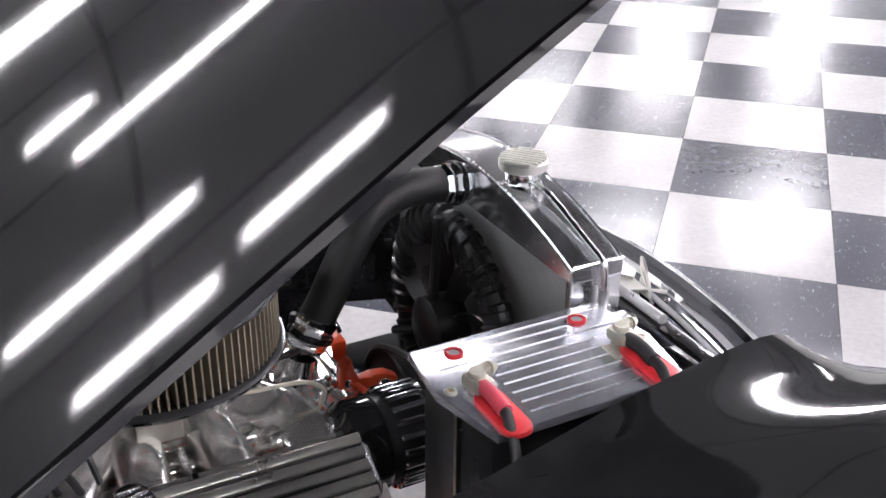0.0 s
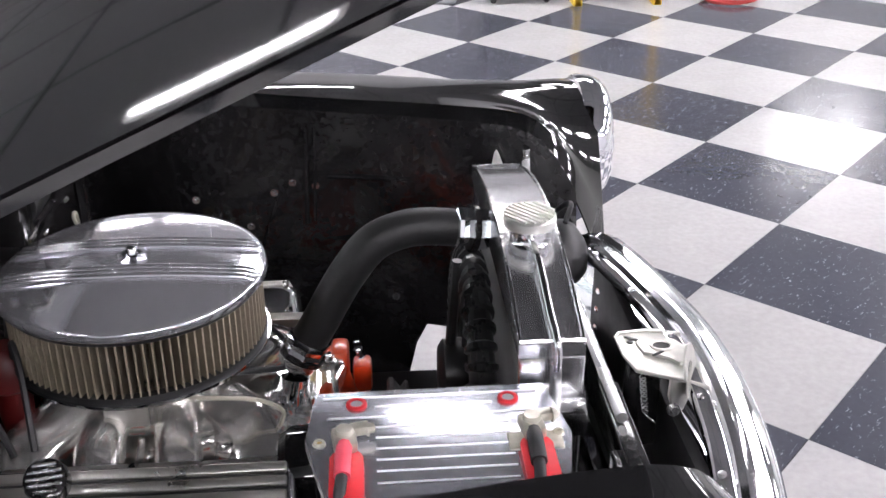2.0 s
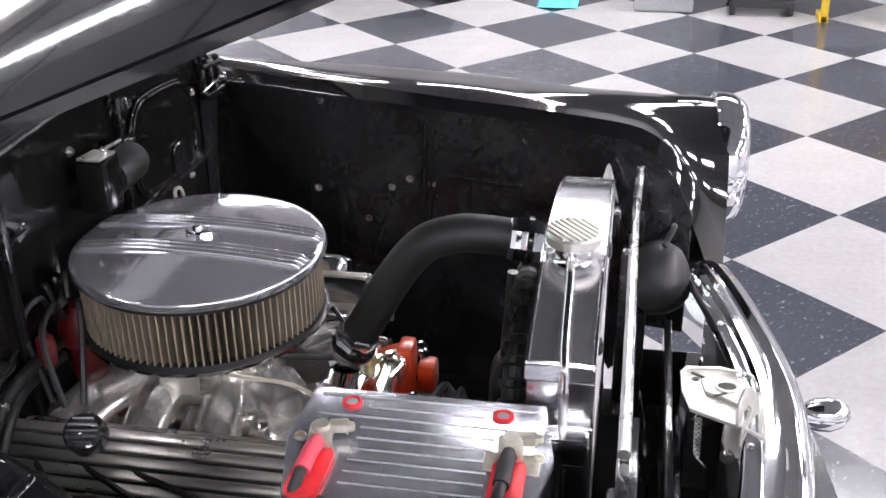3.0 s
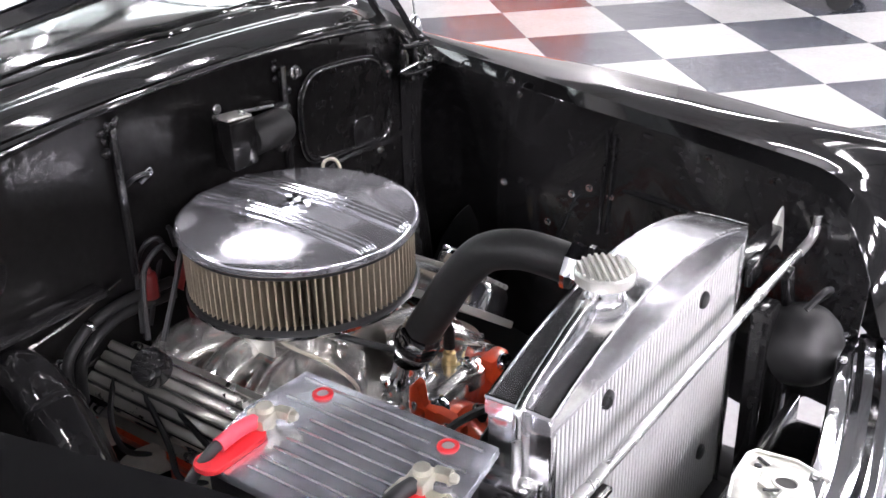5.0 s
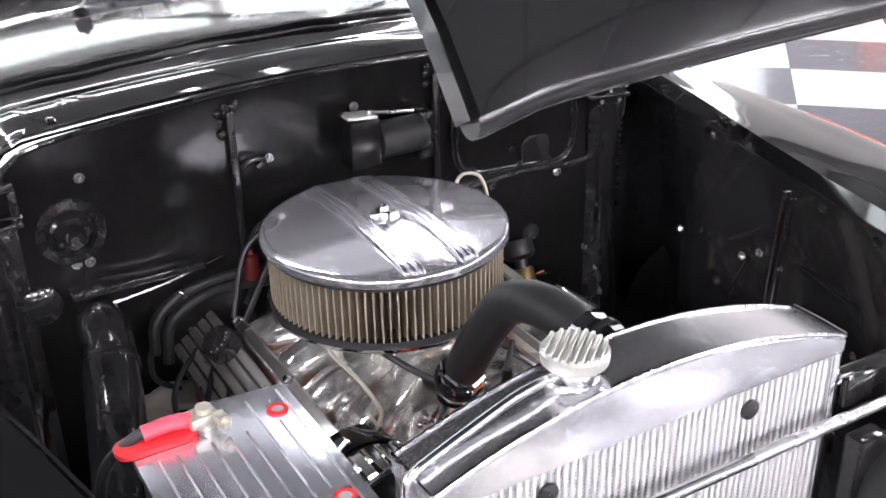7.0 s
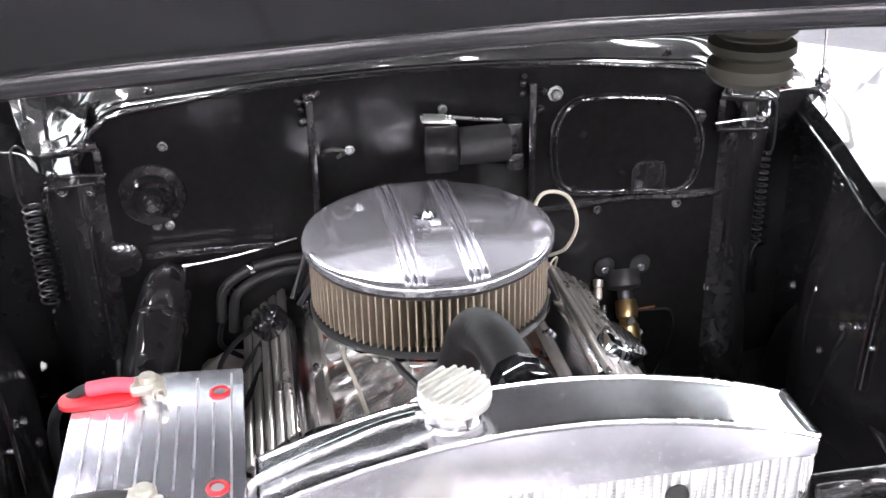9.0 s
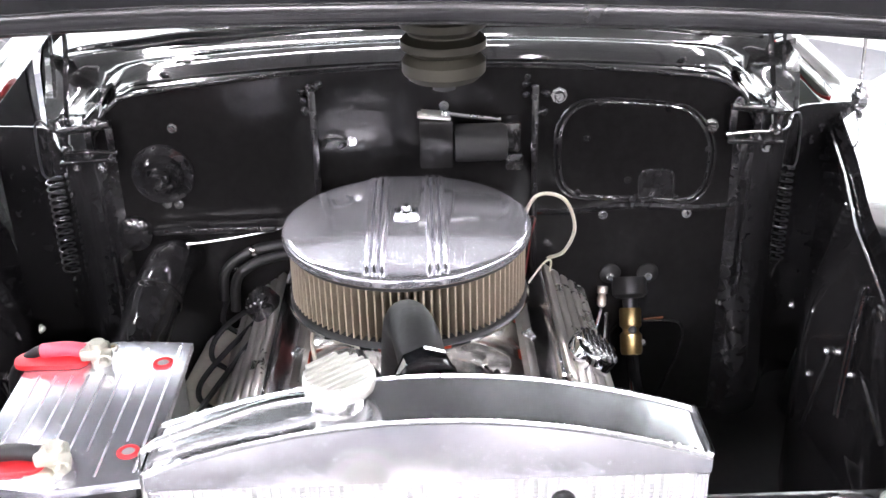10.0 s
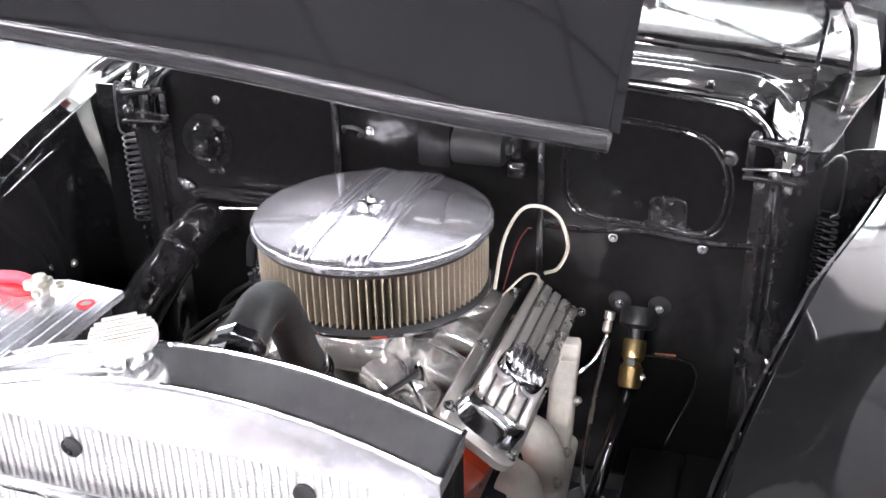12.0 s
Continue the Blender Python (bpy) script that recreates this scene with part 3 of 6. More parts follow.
    for y, z in ((0.323, 0.786), (0.464, 0.784), (0.276, 0.643), (0.537, 0.612), (0.56, 0.695), (-0.375, 0.961), (-0.40, 0.83), (-0.381, 0.829), (-0.09, 0.93), (0.06, 0.985), (0.02, 0.62), (-0.30, 0.7)):
        bolt((-0.008, y, z), (1, 0, 0), fw, 0.0055, 0.004)
    for y, z in ((0.34, 0.675), (0.405, 0.674)):
        part("grommet", lathe([(0, 0.006), (0.008, 0.006), (0.012, 0.004), (0.018, 0.003), (0.019, 0), (0.0, 0)], 18, axis((-0.008, y, z), (1, 0, 0))), RUBBER, fw)
        bolt((-0.002, y, z - 0.004), (1, 0, 0), fw, 0.005, 0.006)
    # round boss with cap, other fittings
    boss = part("heater_fitting", lathe([(0.0, 0.03), (0.012, 0.03), (0.016, 0.026), (0.018, 0.012), (0.034, 0.01), (0.036, 0.004), (0.05, 0.002), (0.052, -0.002), (0, -0.002)], 28, axis((-0.006, -0.40, 0.883), (1, 0, 0))), PANEL, fw, "round black fitting with a hex centre")
    bolt((0.022, -0.40, 0.878), (1, 0, 0), boss, 0.008, 0.008, STEEL)
    part("fitting_ring", lathe([(0.026, 0.012), (0.03, 0.016), (0.034, 0.012)], 28, axis((-0.004, -0.40, 0.883), (1, 0, 0))), PANEL, boss)
    part("vent_boss", lathe([(0, 0.012), (0.01, 0.014), (0.02, 0.012), (0.03, 0.006), (0.032, -0.002), (0, -0.002)], 22, axis((-0.006, -0.46, 0.78), (1, 0, 0))), PANEL, fw)
    part("cable_clip", tube([(-0.006, -0.135, 0.925), (0.008, -0.13, 0.938), (0.01, -0.112, 0.94), (0.0, -0.1, 0.93), (-0.006, -0.11, 0.92)], 0.0035, 7), DARKSTEEL, fw)
    part("lower_ledge", box((0.01, -0.32, 0.795), (0.04, 0.2, 0.012), 0.004), PANEL, fw)
    # opening under the steering column: a flat plate coloured unlit black, with a rolled lip
    gap = [(0.345, 0.33), (0.345, 0.56), (0.36, 0.577), (0.40, 0.581), (0.45, 0.580), (0.468, 0.572), (0.474, 0.55), (0.468, 0.51), (0.45, 0.46), (0.42, 0.37), (0.405, 0.33)]
    hole = part("column_opening", prism(gap, 0.003, Matrix.Translation((-0.009, 0, 0)) @ YZ), DEEP, fw, "flat black plate for the unlit opening round the steering shaft")
    part("opening_lip", tube([(-0.005, y, z) for y, z in gap[1:]], 0.003, 8, 4), PANEL, hole)
    part("rust_patch", box((-0.005, 0.42, 0.585), (0.002, 0.035, 0.004), 0.0008, pose(0, 0, 0, 4, 0, 0)), RUST, hole, "bare rusty edge")
    # cowl: shelf, step, twin bead, louvred top
    prof = [(-0.008, -0.004), (-0.024, 0.002), (-0.03, 0.0), (-0.045, 0.010), (-0.075, 0.022), (-0.084, 0.023), (-0.09, 0.019), (-0.125, 0.021), (-0.138, 0.030), (-0.165, 0.034), (-0.20, 0.039), (-0.25, 0.044), (-0.34, 0.049), (-0.44, 0.053), (-0.5, 0.07)]
    cw = [MID - 0.54 + 1.08 * i / 44 for i in range(45)]

    def cowl_at(dx, dz, y):
        y = MID + (y - MID) * (1 + 0.24 * max(0.0, min(1.0, (-dx - 0.085) / 0.11)))
        d = abs(y - MID)
        return Vector((dx - 0.16 * d * d, y, top(y) + (1.042 - 0.14 * d * d - top(y)) * min(1, -dx / 0.13) + dz))
    rows = [[cowl_at(dx, dz, y) for y in cw] for dx, dz in prof]
    cowl = part("cowl", sheet(rows, -0.004), COWLPAINT, car, "gloss black cowl with a wavy twin bead, scuffed in places", angle=50)
    for dx, dz, r in ((-0.15, 0.036, 0.005), (-0.18, 0.041, 0.006)):
        pts = [cowl_at(dx + 0.006 * math.sin(y * 17) ** 5, dz + 0.003 * math.sin(y * 17 + 0.6) ** 5, y) for y in [MID - 0.52 + 1.04 * k / 110 for k in range(111)]]
        part("cowl_bead", add_sweep(bmesh.new(), pts, circle(r, 8)), COWLPAINT, cowl)
    pts = [cowl_at(-0.082, 0.023, y) for y in cw]
    part("cowl_bead", add_sweep(bmesh.new(), pts, circle(0.0032, 8)), COWLPAINT, cowl)
    rnd = random.Random(9)
    for k in range(6):
        y = -0.42 + 0.12 * rnd.random()
        p = cowl_at(-0.072 - 0.008 * rnd.random(), 0.0235, y)
        n = 9
        poly = [(p.x + (0.006 + 0.012 * rnd.random()) * math.cos(2 * math.pi * i / n), p.y + (0.006 + 0.016 * rnd.random()) * math.sin(2 * math.pi * i / n)) for i in range(n)]
        part("paint_chip", prism(poly, 0.0012, Matrix.Translation((0, 0, p.z))), PRIMER, cowl, "bare scuffed primer patch")
    for k in range(13):
        d0 = -0.236 - k * 0.0175
        pts = [cowl_at(d0, lerp_table([(-0.5, (0.07,)), (-0.44, (0.053,)), (-0.34, (0.049,)), (-0.25, (0.044,)), (-0.2, (0.039,))], d0)[0] + 0.0002, y) for y in cw[2:-2]]
        part("cowl_line", add_sweep(bmesh.new(), pts, circle(0.0014, 5)), COWLPAINT, cowl)
    pts = [cowl_at(-0.022, 0.003, y) for y in cw]
    part("cowl_bead", add_sweep(bmesh.new(), pts, circle(0.0045, 8)), COWLPAINT, cowl)
    for s in (-1, 1):
        bolt((-0.06, MID + s * 0.42, 1.036), (0.3, 0, 1), cowl, 0.005, 0.004, PANEL)
        # lumpy filled gusset between the cowl end, hinge and fender
        rows = []
        for i in range(19):
            u = i / 18
            row = []
            for j in range(15):
                v = j / 14
                q = Vector((u * 2.6, v * 1.8 + s * 3, 1.7))
                lump = 0.007 * noise.noise(q) + 0.0015 * noise.noise(q * 3.1)
                out = 0.515 + (0.085 + 0.08 * u) * v
                row.append(Vector((0.002 - 0.275 * u + lump, MID + s * out, 0.996 + 0.028 * u - 0.03 * math.sin(v * math.pi / 2) * (1 - 0.4 * u) - 0.012 * math.sin(v * math.pi) + lump)))
            rows.append(row)
        part("cowl_gusset", sheet(rows, -0.004), COWLPAINT, cowl, "lumpy glossy black filled corner", angle=70)
        # rounded pillar from the hinge down to the apron
        turn = smooth_path([(-0.006, 0.50, 0), (0.006, 0.53, 0), (0.004, 0.56, 0), (-0.02, 0.59, 0), (-0.07, 0.615, 0), (-0.12, 0.65, 0), (-0.135, 0.745, 0)], 5)
        rows = [[Vector((p.x, MID + s * p.y, 0.33 + 0.60 * k / 12)) + Vector((0.012 * math.sin(2.2 * k / 12 * math.pi) * (1 if 0.52 < p.y < 0.62 else 0), 0, 0)) for p in turn] for k in range(13)]
        part("cowl_side", sheet(rows, -0.004), PANEL, cowl, angle=70)
    # windscreen
    wrows = []
    for k in range(9):
        t = k / 8
        wrows.append([Vector((-0.475 - 0.38 * t - 0.2 * (y / 0.62) ** 2 * (1 - 0.3 * t), MID + y * (1 - 0.12 * t), 1.118 - 0.05 * (y / 0.62) ** 2 * (1 - t) + 0.36 * t)) for y in [-0.66 + 1.32 * i / 24 for i in range(25)]])
    ws = part("windscreen", sheet(wrows, 0.005), GLASS, car, "curved clear windscreen glass")
    ws.visible_shadow = False
    for pts, r in (([q[0] for q in wrows], 0.022), ([q[-1] for q in wrows], 0.022), (wrows[0], 0.012), (wrows[-1], 0.02)):
        part("windscreen_frame", add_sweep(bmesh.new(), pts, circle(r, 8)), PAINT if r > 0.015 else CHROME, ws)
    for y in (-0.32, 0.3):
        b = wrows[0][12 + int(y * 18)]
        arm = part("wiper_arm", tube([b + Vector((0.05, 0, 0.012)), b + Vector((0.02, 0.08, 0.03)), b + Vector((-0.04, 0.25, 0.075)), b + Vector((-0.09, 0.36, 0.13))], 0.0045, 8), STEEL, ws, "bright steel wiper arm")
        part("wiper_pivot", lathe([(0, 0.02), (0.012, 0.02), (0.016, 0.012), (0.016, -0.012), (0, -0.012)], 14, Matrix.Translation(b + Vector((0.05, 0, 0.004)))), CHROME, arm)
        part("wiper_blade", add_sweep(bmesh.new(), smooth_path([b + Vector((-0.06, 0.12, 0.058)), b + Vector((-0.10, 0.34, 0.13)), b + Vector((-0.14, 0.52, 0.17))], 5), [(-0.003, -0.008), (0.003, -0.008), (0.003, 0.004), (-0.003, 0.004)]), RUBBER, arm)
    # cabin shell, doors and tail in simple rounded sheet
    sec = [(-0.90, 0.30), (-0.92, 0.55), (-0.905, 0.80), (-0.86, 0.97), (-0.80, 1.02)]
    for s in (-1, 1):
        rows = []
        for i in range(25):
            x = -0.95 - 2.75 * i / 24
            taper = 1 - 0.25 * max(0, (i - 14) / 10) ** 2
            rows.append([Vector((x, s * -a * taper, z - 0.12 * max(0, (i - 15) / 9) ** 2)) for a, z in sec])
        part("body_side", sheet(rows, -0.006), PAINT, car, "gloss black door and rear quarter")
    rows = []
    for i in range(9):
        t = i / 8
        rows.append([Vector((-2.6 - 1.1 * t, MID + y * (1 - 0.2 * t * t), 1.03 - 0.2 * t * t - 0.08 * (y / 0.8) ** 2)) for y in [-0.8 + 0.1 * k for k in range(17)]])
    part("trunk_lid", sheet(rows, -0.02), PAINT, car)
    part("tail_panel", box((-3.66, MID, 0.58), (0.1, 1.3, 0.55), 0.05), PAINT, car)
    # interior
    part("dashboard", tube([(-1.0, -0.6, 0.99), (-0.92, 0.0, 1.01), (-1.0, 0.64, 0.99)], 0.04, 14), LEATHER, car, "red padded dashboard")
    part("seat", box((-1.75, MID, 0.72), (0.22, 1.2, 0.6), 0.08, pose(0, 0, 0, 0, -12, 0), 4), PALE, car, "pale green vinyl bench seat")
    part("seat", box((-1.45, MID, 0.5), (0.6, 1.2, 0.2), 0.07, None, 4), PALE, car)
    part("dash_pad", box((-0.74, MID, 1.0), (0.3, 1.2, 0.03), 0.01), PALE, car, "pale dashboard top")
    part("floor_pan", box((-1.6, 0, 0.31), (3.2, 1.5, 0.04), 0.01), SATIN, car)
    for s in (-1, 1):
        part("frame_rail", box((0.0, s * 0.42, 0.33), (2.0, 0.09, 0.12), 0.01), SATIN, car)
    part("crossmember", box((0.42, 0, 0.3), (0.14, 0.9, 0.1), 0.02), SATIN, car)
    part("crossmember", box((-0.3, 0, 0.33), (0.12, 0.8, 0.08), 0.02), SATIN, car)
    # wheels
    for x in (0.27, -2.45):
        for s in (-1, 1):
            m = axis((x, s * 0.765, 0.345), (0, s, 0))
            w = part("wheel", lathe([(0.2, -0.09), (0.29, -0.1), (0.335, -0.075), (0.345, -0.03), (0.345, 0.03), (0.335, 0.075), (0.29, 0.1), (0.2, 0.09)], 40, m), RUBBER, car, "black tyre")
            part("rim", lathe([(0.2, -0.09), (0.2, 0.09), (0.185, 0.085), (0.17, 0.05), (0.08, 0.06), (0.06, 0.09), (0.0, 0.095)], 32, m), CHROME, w)
    # front: chrome grille surround, dark grille, latch
    arc = smooth_path([(0.945, 0.50, 0.66), (0.965, 0.40, 0.70), (1.005, 0.22, 0.712), (1.035, 0.02, 0.715), (1.025, -0.2, 0.712), (0.985, -0.40, 0.70), (0.955, -0.50, 0.66)], 8)
    sec = [(0.03, -0.10), (0.034, -0.05), (0.03, -0.02), (0.018, -0.004), (0.004, 0.0), (-0.006, -0.006), (-0.012, -0.004), (-0.02, 0.0), (-0.03, -0.003), (-0.036, -0.012), (-0.04, -0.010), (-0.056, -0.010), (-0.06, -0.016), (-0.06, -0.024), (-0.03, -0.022), (0.01, -0.03), (0.02, -0.10)]
    sec = [(-a, b) for a, b in sec]
    gs = part("grille_surround", add_sweep(bmesh.new(), arc, sec), CHROME, car, "polished chrome grille surround")
    for k in range(5, len(arc) - 5, 6):
        p = arc[k]
        part("rivet", lathe([(0, 0.004), (0.005, 0.003), (0.006, 0), (0, 0)], 10, Matrix.Translation(p + Vector((-0.049, 0, -0.010)))), STEEL, gs)
    part("grille_panel", box((0.97, 0, 0.53), (0.02, 0.95, 0.22), 0.005), SATIN, car)
    for k in range(5):
        pts = [p + Vector((0.005, 0, -0.12 - 0.04 * k)) for p in arc[6:-6]]
        part("grille_bar", add_sweep(bmesh.new(), pts, circle(0.008, 8)), CHROME, gs)
    bpts = [p + Vector((0.1, 0, -0.33)) for p in smooth_path([(0.85, 0.88, 0.7), (0.97, 0.6, 0.7), (1.05, 0, 0.7), (0.97, -0.6, 0.7), (0.85, -0.88, 0.7)], 8)]
    part("bumper", add_sweep(bmesh.new(), bpts, [(-0.02, -0.07), (0.02, -0.06), (0.035, 0.0), (0.02, 0.06), (-0.02, 0.07), (-0.01, 0.0)]), CHROME, car)
    guard = part("bumper_guard", lathe([(0, 0.062), (0.014, 0.058), (0.026, 0.044), (0.032, 0.022), (0.030, 0.0), (0.022, -0.02), (0.014, -0.04), (0, -0.04)], 24, axis((1.165, 0.395, 0.415), (1, 0.1, 0.12))), CHROME, car, "small rounded chrome guard ahead of the grille")
    part("guard_stem", tube([(1.15, 0.393, 0.414), (1.06, 0.39, 0.414), (0.96, 0.39, 0.415)], 0.014, 12), CHROME, guard)
    part("front_valance", box((0.90, 0, 0.42), (0.16, 1.0, 0.1), 0.02), PAINT, car)
    return fw


def build_latch():
    outline = [(0.899, 0.046), (0.906, 0.058), (0.955, 0.064), (1.0, 0.048), (1.022, 0.01), (1.024, -0.036), (1.012, -0.088), (1.0, -0.096), (0.975, -0.078), (0.93, -0.056), (0.91, -0.046), (0.9, -0.005)]
    base = part("hood_latch", prism(outline, 0.004, Matrix.Translation((0, 0, 0.700)), 0.0012), ZINC, car, "zinc-plated hood latch plate with a round hole")
    rim = [Vector((x, y, 0.705)) for x, y in outline]
    part("latch_rim", add_sweep(bmesh.new(), rim + [rim[0]], circle(0.0022, 6), cap=False), ZINC, base)
    up = [(0.925, 0.024), (0.935, 0.036), (0.962, 0.038), (0.985, 0.028), (0.996, 0.006), (0.992, -0.026), (0.975, -0.04), (0.965, -0.022), (0.95, -0.014), (0.93, -0.006)]
    plate = part("latch_plate", prism(up, 0.005, Matrix.Translation((0, 0, 0.7045)), 0.0015), ZINC, base)
    ring = [Vector((0.960 + 0.0155 * math.cos(a * math.pi / 12), 0.008 + 0.0125 * math.sin(a * math.pi / 12), 0.7105)) for a in range(25)]
    part("latch_rim", add_sweep(bmesh.new(), ring, circle(0.0024, 6), cap=False), ZINC, plate)
    part("latch_hole", prism([(0.960 + 0.014 * math.cos(a * math.pi / 10), 0.008 + 0.011 * math.sin(a * math.pi / 10)) for a in range(20)], 0.0012, Matrix.Translation((0, 0, 0.7094))), SATIN, base)
    for cx, cy, a in ((0.95, -0.012, 30), (0.922, 0.040, -30)):
        part("latch_hole", prism(rounded(0.022, 0.0045, 0.002), 0.0012, Matrix.Translation((cx, cy, 0.7094 if cx > 0.93 else 0.7045)) @ pose(0, 0, 0, 0, 0, a)), SATIN, base)
    part("latch_hole", prism([(0.918 + 0.005 * math.cos(a * math.pi / 5), 0.03 + 0.004 * math.sin(a * math.pi / 5)) for a in range(10)], 0.0012, Matrix.Translation((0, 0, 0.7042))), SATIN, base)
    part("latch_hook", prism([(0.0, 0.0), (0.06, 0.0), (0.068, 0.02), (0.066, 0.042), (0.052, 0.062), (0.03, 0.07), (0.012, 0.062), (0.0, 0.046), (-0.004, 0.03), (0.008, 0.034), (0.02, 0.046), (0.034, 0.046), (0.044, 0.034), (0.034, 0.026), (0.02, 0.024), (0.006, 0.014)], 0.004, pose(0.972, -0.095, 0.686, 78, 0, 64), 0.001), ZINC, base, "curved safety catch hook")
    part("latch_lever", prism([(0.0, 0.0), (0.03, -0.004), (0.044, -0.045), (0.022, -0.062), (0.0, -0.052), (-0.008, -0.025)], 0.004, pose(0.955, -0.062, 0.70, 80, 0, 40), 0.001), ZINC, base)
    part("latch_leg", box((0.935, 0.005, 0.62), (0.05, 0.03, 0.158), 0.004), PANEL, base)
    bolt((0.962, -0.074, 0.652), (0, -1, 0.4), base, 0.007, 0.006)
    helix = [Vector((0.922 + 0.0045 * math.cos(k), -0.038 - k * 0.0005, 0.69 - k * 0.0008 + 0.0045 * math.sin(k))) for k in range(60)]
    part("latch_spring", add_sweep(bmesh.new(), helix, circle(0.0013, 5)), STEEL, base)
    part("spring_wire", tube([(0.915, -0.03, 0.70), (0.92, -0.036, 0.692)], 0.0012, 5, 1), STEEL, base)
    part("spring_wire", tube([(0.922, -0.068, 0.642), (0.935, -0.076, 0.632)], 0.0012, 5, 1), STEEL, base)
    part("cross_brace", box((0.885, -0.02, 0.60), (0.012, 0.62, 0.1), 0.003), PANEL, car)


HINGE = {1: (-0.074, 0.647, 0.838, 0.558), -1: (-0.051, -0.593, 0.868, -0.508)}


def build_hinge(s):
    sx, sy, sz, py = HINGE[s]
    strap = [(-0.003, -0.006), (0.003, -0.006), (0.003, 0.006), (-0.003, 0.006)]
    # open frame bolted to the bulkhead corner
    h = part("hood_hinge", box((0.008, py, 0.972), (0.02, 0.085, 0.012), 0.003, pose(0, 0, 0, -s * 8, 0, 0)), PANEL, car, "black hood hinge with arms and a coil spring")
    part("hinge_frame", box((0.01, py, 0.918), (0.022, 0.09, 0.008), 0.002, pose(0, 0, 0, -s * 4, 0, 0)), PANEL, h)
    for d in (-0.036, 0.004, 0.038):
        part("hinge_frame", box((0.006, py + d, 0.945), (0.012, 0.012, 0.056), 0.002), PANEL, h)
    for d, z in ((-0.03, 0.985), (0.02, 0.98), (-0.02, 0.91), (0.02, 0.907), (0.0, 0.928)):
        bolt((0.014, py + d, z), (1, 0, 0.3), h, 0.0055, 0.006, PANEL)
    p = py + s * 0.029
    part("hinge_pivot", lathe([(0, 0.012), (0.005, 0.012), (0.008, 0.008), (0.009, 0), (0, 0)], 14, axis((0.016, p, 0.94), (1, 0, 0))), STEEL, h, "bright pivot bolt")
    part("hinge_arm", add_sweep(bmesh.new(), smooth_path([(0.018, p, 0.94), (-0.04, p + s * 0.006, 1.015), (-0.10, p + s * 0.014, 1.078), (-0.11, p + s * 0.018, 1.12), (-0.06, p + s * 0.02, 1.17), (0.0, p + s * 0.02, 1.19)], 5), strap), PANEL, h)
    part("hinge_arm", add_sweep(bmesh.new(), smooth_path([(-0.04, p + s * 0.03, 0.925), (-0.08, p + s * 0.046, 0.95), (-0.13, p + s * 0.056, 0.985), (-0.175, p + s * 0.066, 1.03), (-0.17, p + s * 0.06, 1.10), (-0.06, p + s * 0.03, 1.18)], 5), [(a, b * 1.6) for a, b in strap]), PANEL, h)
    part("hinge_bracket", box((0.02, p + s * 0.01, 1.185), (0.16, 0.05, 0.02), 0.006, pose(0, 0, 0, 0, -20, 0)), PANEL, h)
    part("pivot_rod", tube([(0.01, p - s * 0.075, 0.93), (0.012, p - s * 0.02, 0.934), (0.006, p + s * 0.01, 0.925), (-0.02, p + s * 0.03, 0.895)], 0.003, 7), STEEL, h)
    c = Vector((sx, sy, 0.0))
    helix = [c + Vector((0.0135 * math.cos(k * 0.5), 0.0135 * math.sin(k * 0.5), sz - k * 0.00098)) for k in range(184)]
    part("hinge_spring", add_sweep(bmesh.new(), helix, circle(0.0018, 6)), DARKSTEEL, h, "dark steel coil spring")
    part("spring_hook", tube([c + Vector((0.0135, 0, sz)), c + Vector((0.012, s * 0.012, sz + 0.014)), c + Vector((0.008, s * 0.012, sz + 0.085)), c + Vector((0.01, 0.0, sz + 0.1)), c + Vector((0.012, -s * 0.012, sz + 0.088))], 0.002, 7), DARKSTEEL, h)
    part("spring_hook", tube([c + Vector((0.0, 0.0135, sz - 0.178)), c + Vector((0.0, 0.0, sz - 0.2)), c + Vector((-0.01, 0.0, sz - 0.25))], 0.0024, 7), STEEL, h)


def build_wiper_motor(fw):
    w = part("wiper_motor", box((0.04, 0.046, 0.945), (0.045, 0.055, 0.08), 0.006), FIREWALL, fw, "black wiper motor with a bright gearbox lid")
    part("gearbox_lid", box((0.042, 0.043, 0.988), (0.036, 0.052, 0.005), 0.002, pose(0, 0, 0, -6, 0, 0)), ZINC, w)
    part("motor_can", lathe([(0, 0.0), (0.028, 0.002), (0.03, 0.006), (0.03, 0.075), (0.027, 0.083), (0.01, 0.086), (0.01, 0.094), (0, 0.094)], 24, axis((0.04, 0.073, 0.94), (0, 1, 0))), RUBBER, w)
    part("motor_strap", tube([(0.042, 0.06, 0.990), (0.036, 0.09, 0.983), (0.026, 0.148, 0.972)], 0.003, 6), STEEL, w)
    bolt((0.046, 0.06, 0.989), (0, 0, 1), w, 0.005, 0.005)
    part("motor_bracket", box((0.015, 0.165, 0.945), (0.05, 0.03, 0.05), 0.006), PANEL, w)
    part("motor_bracket", box((0.015, 0.17, 0.90), (0.03, 0.03, 0.03), 0.006), PANEL, w)


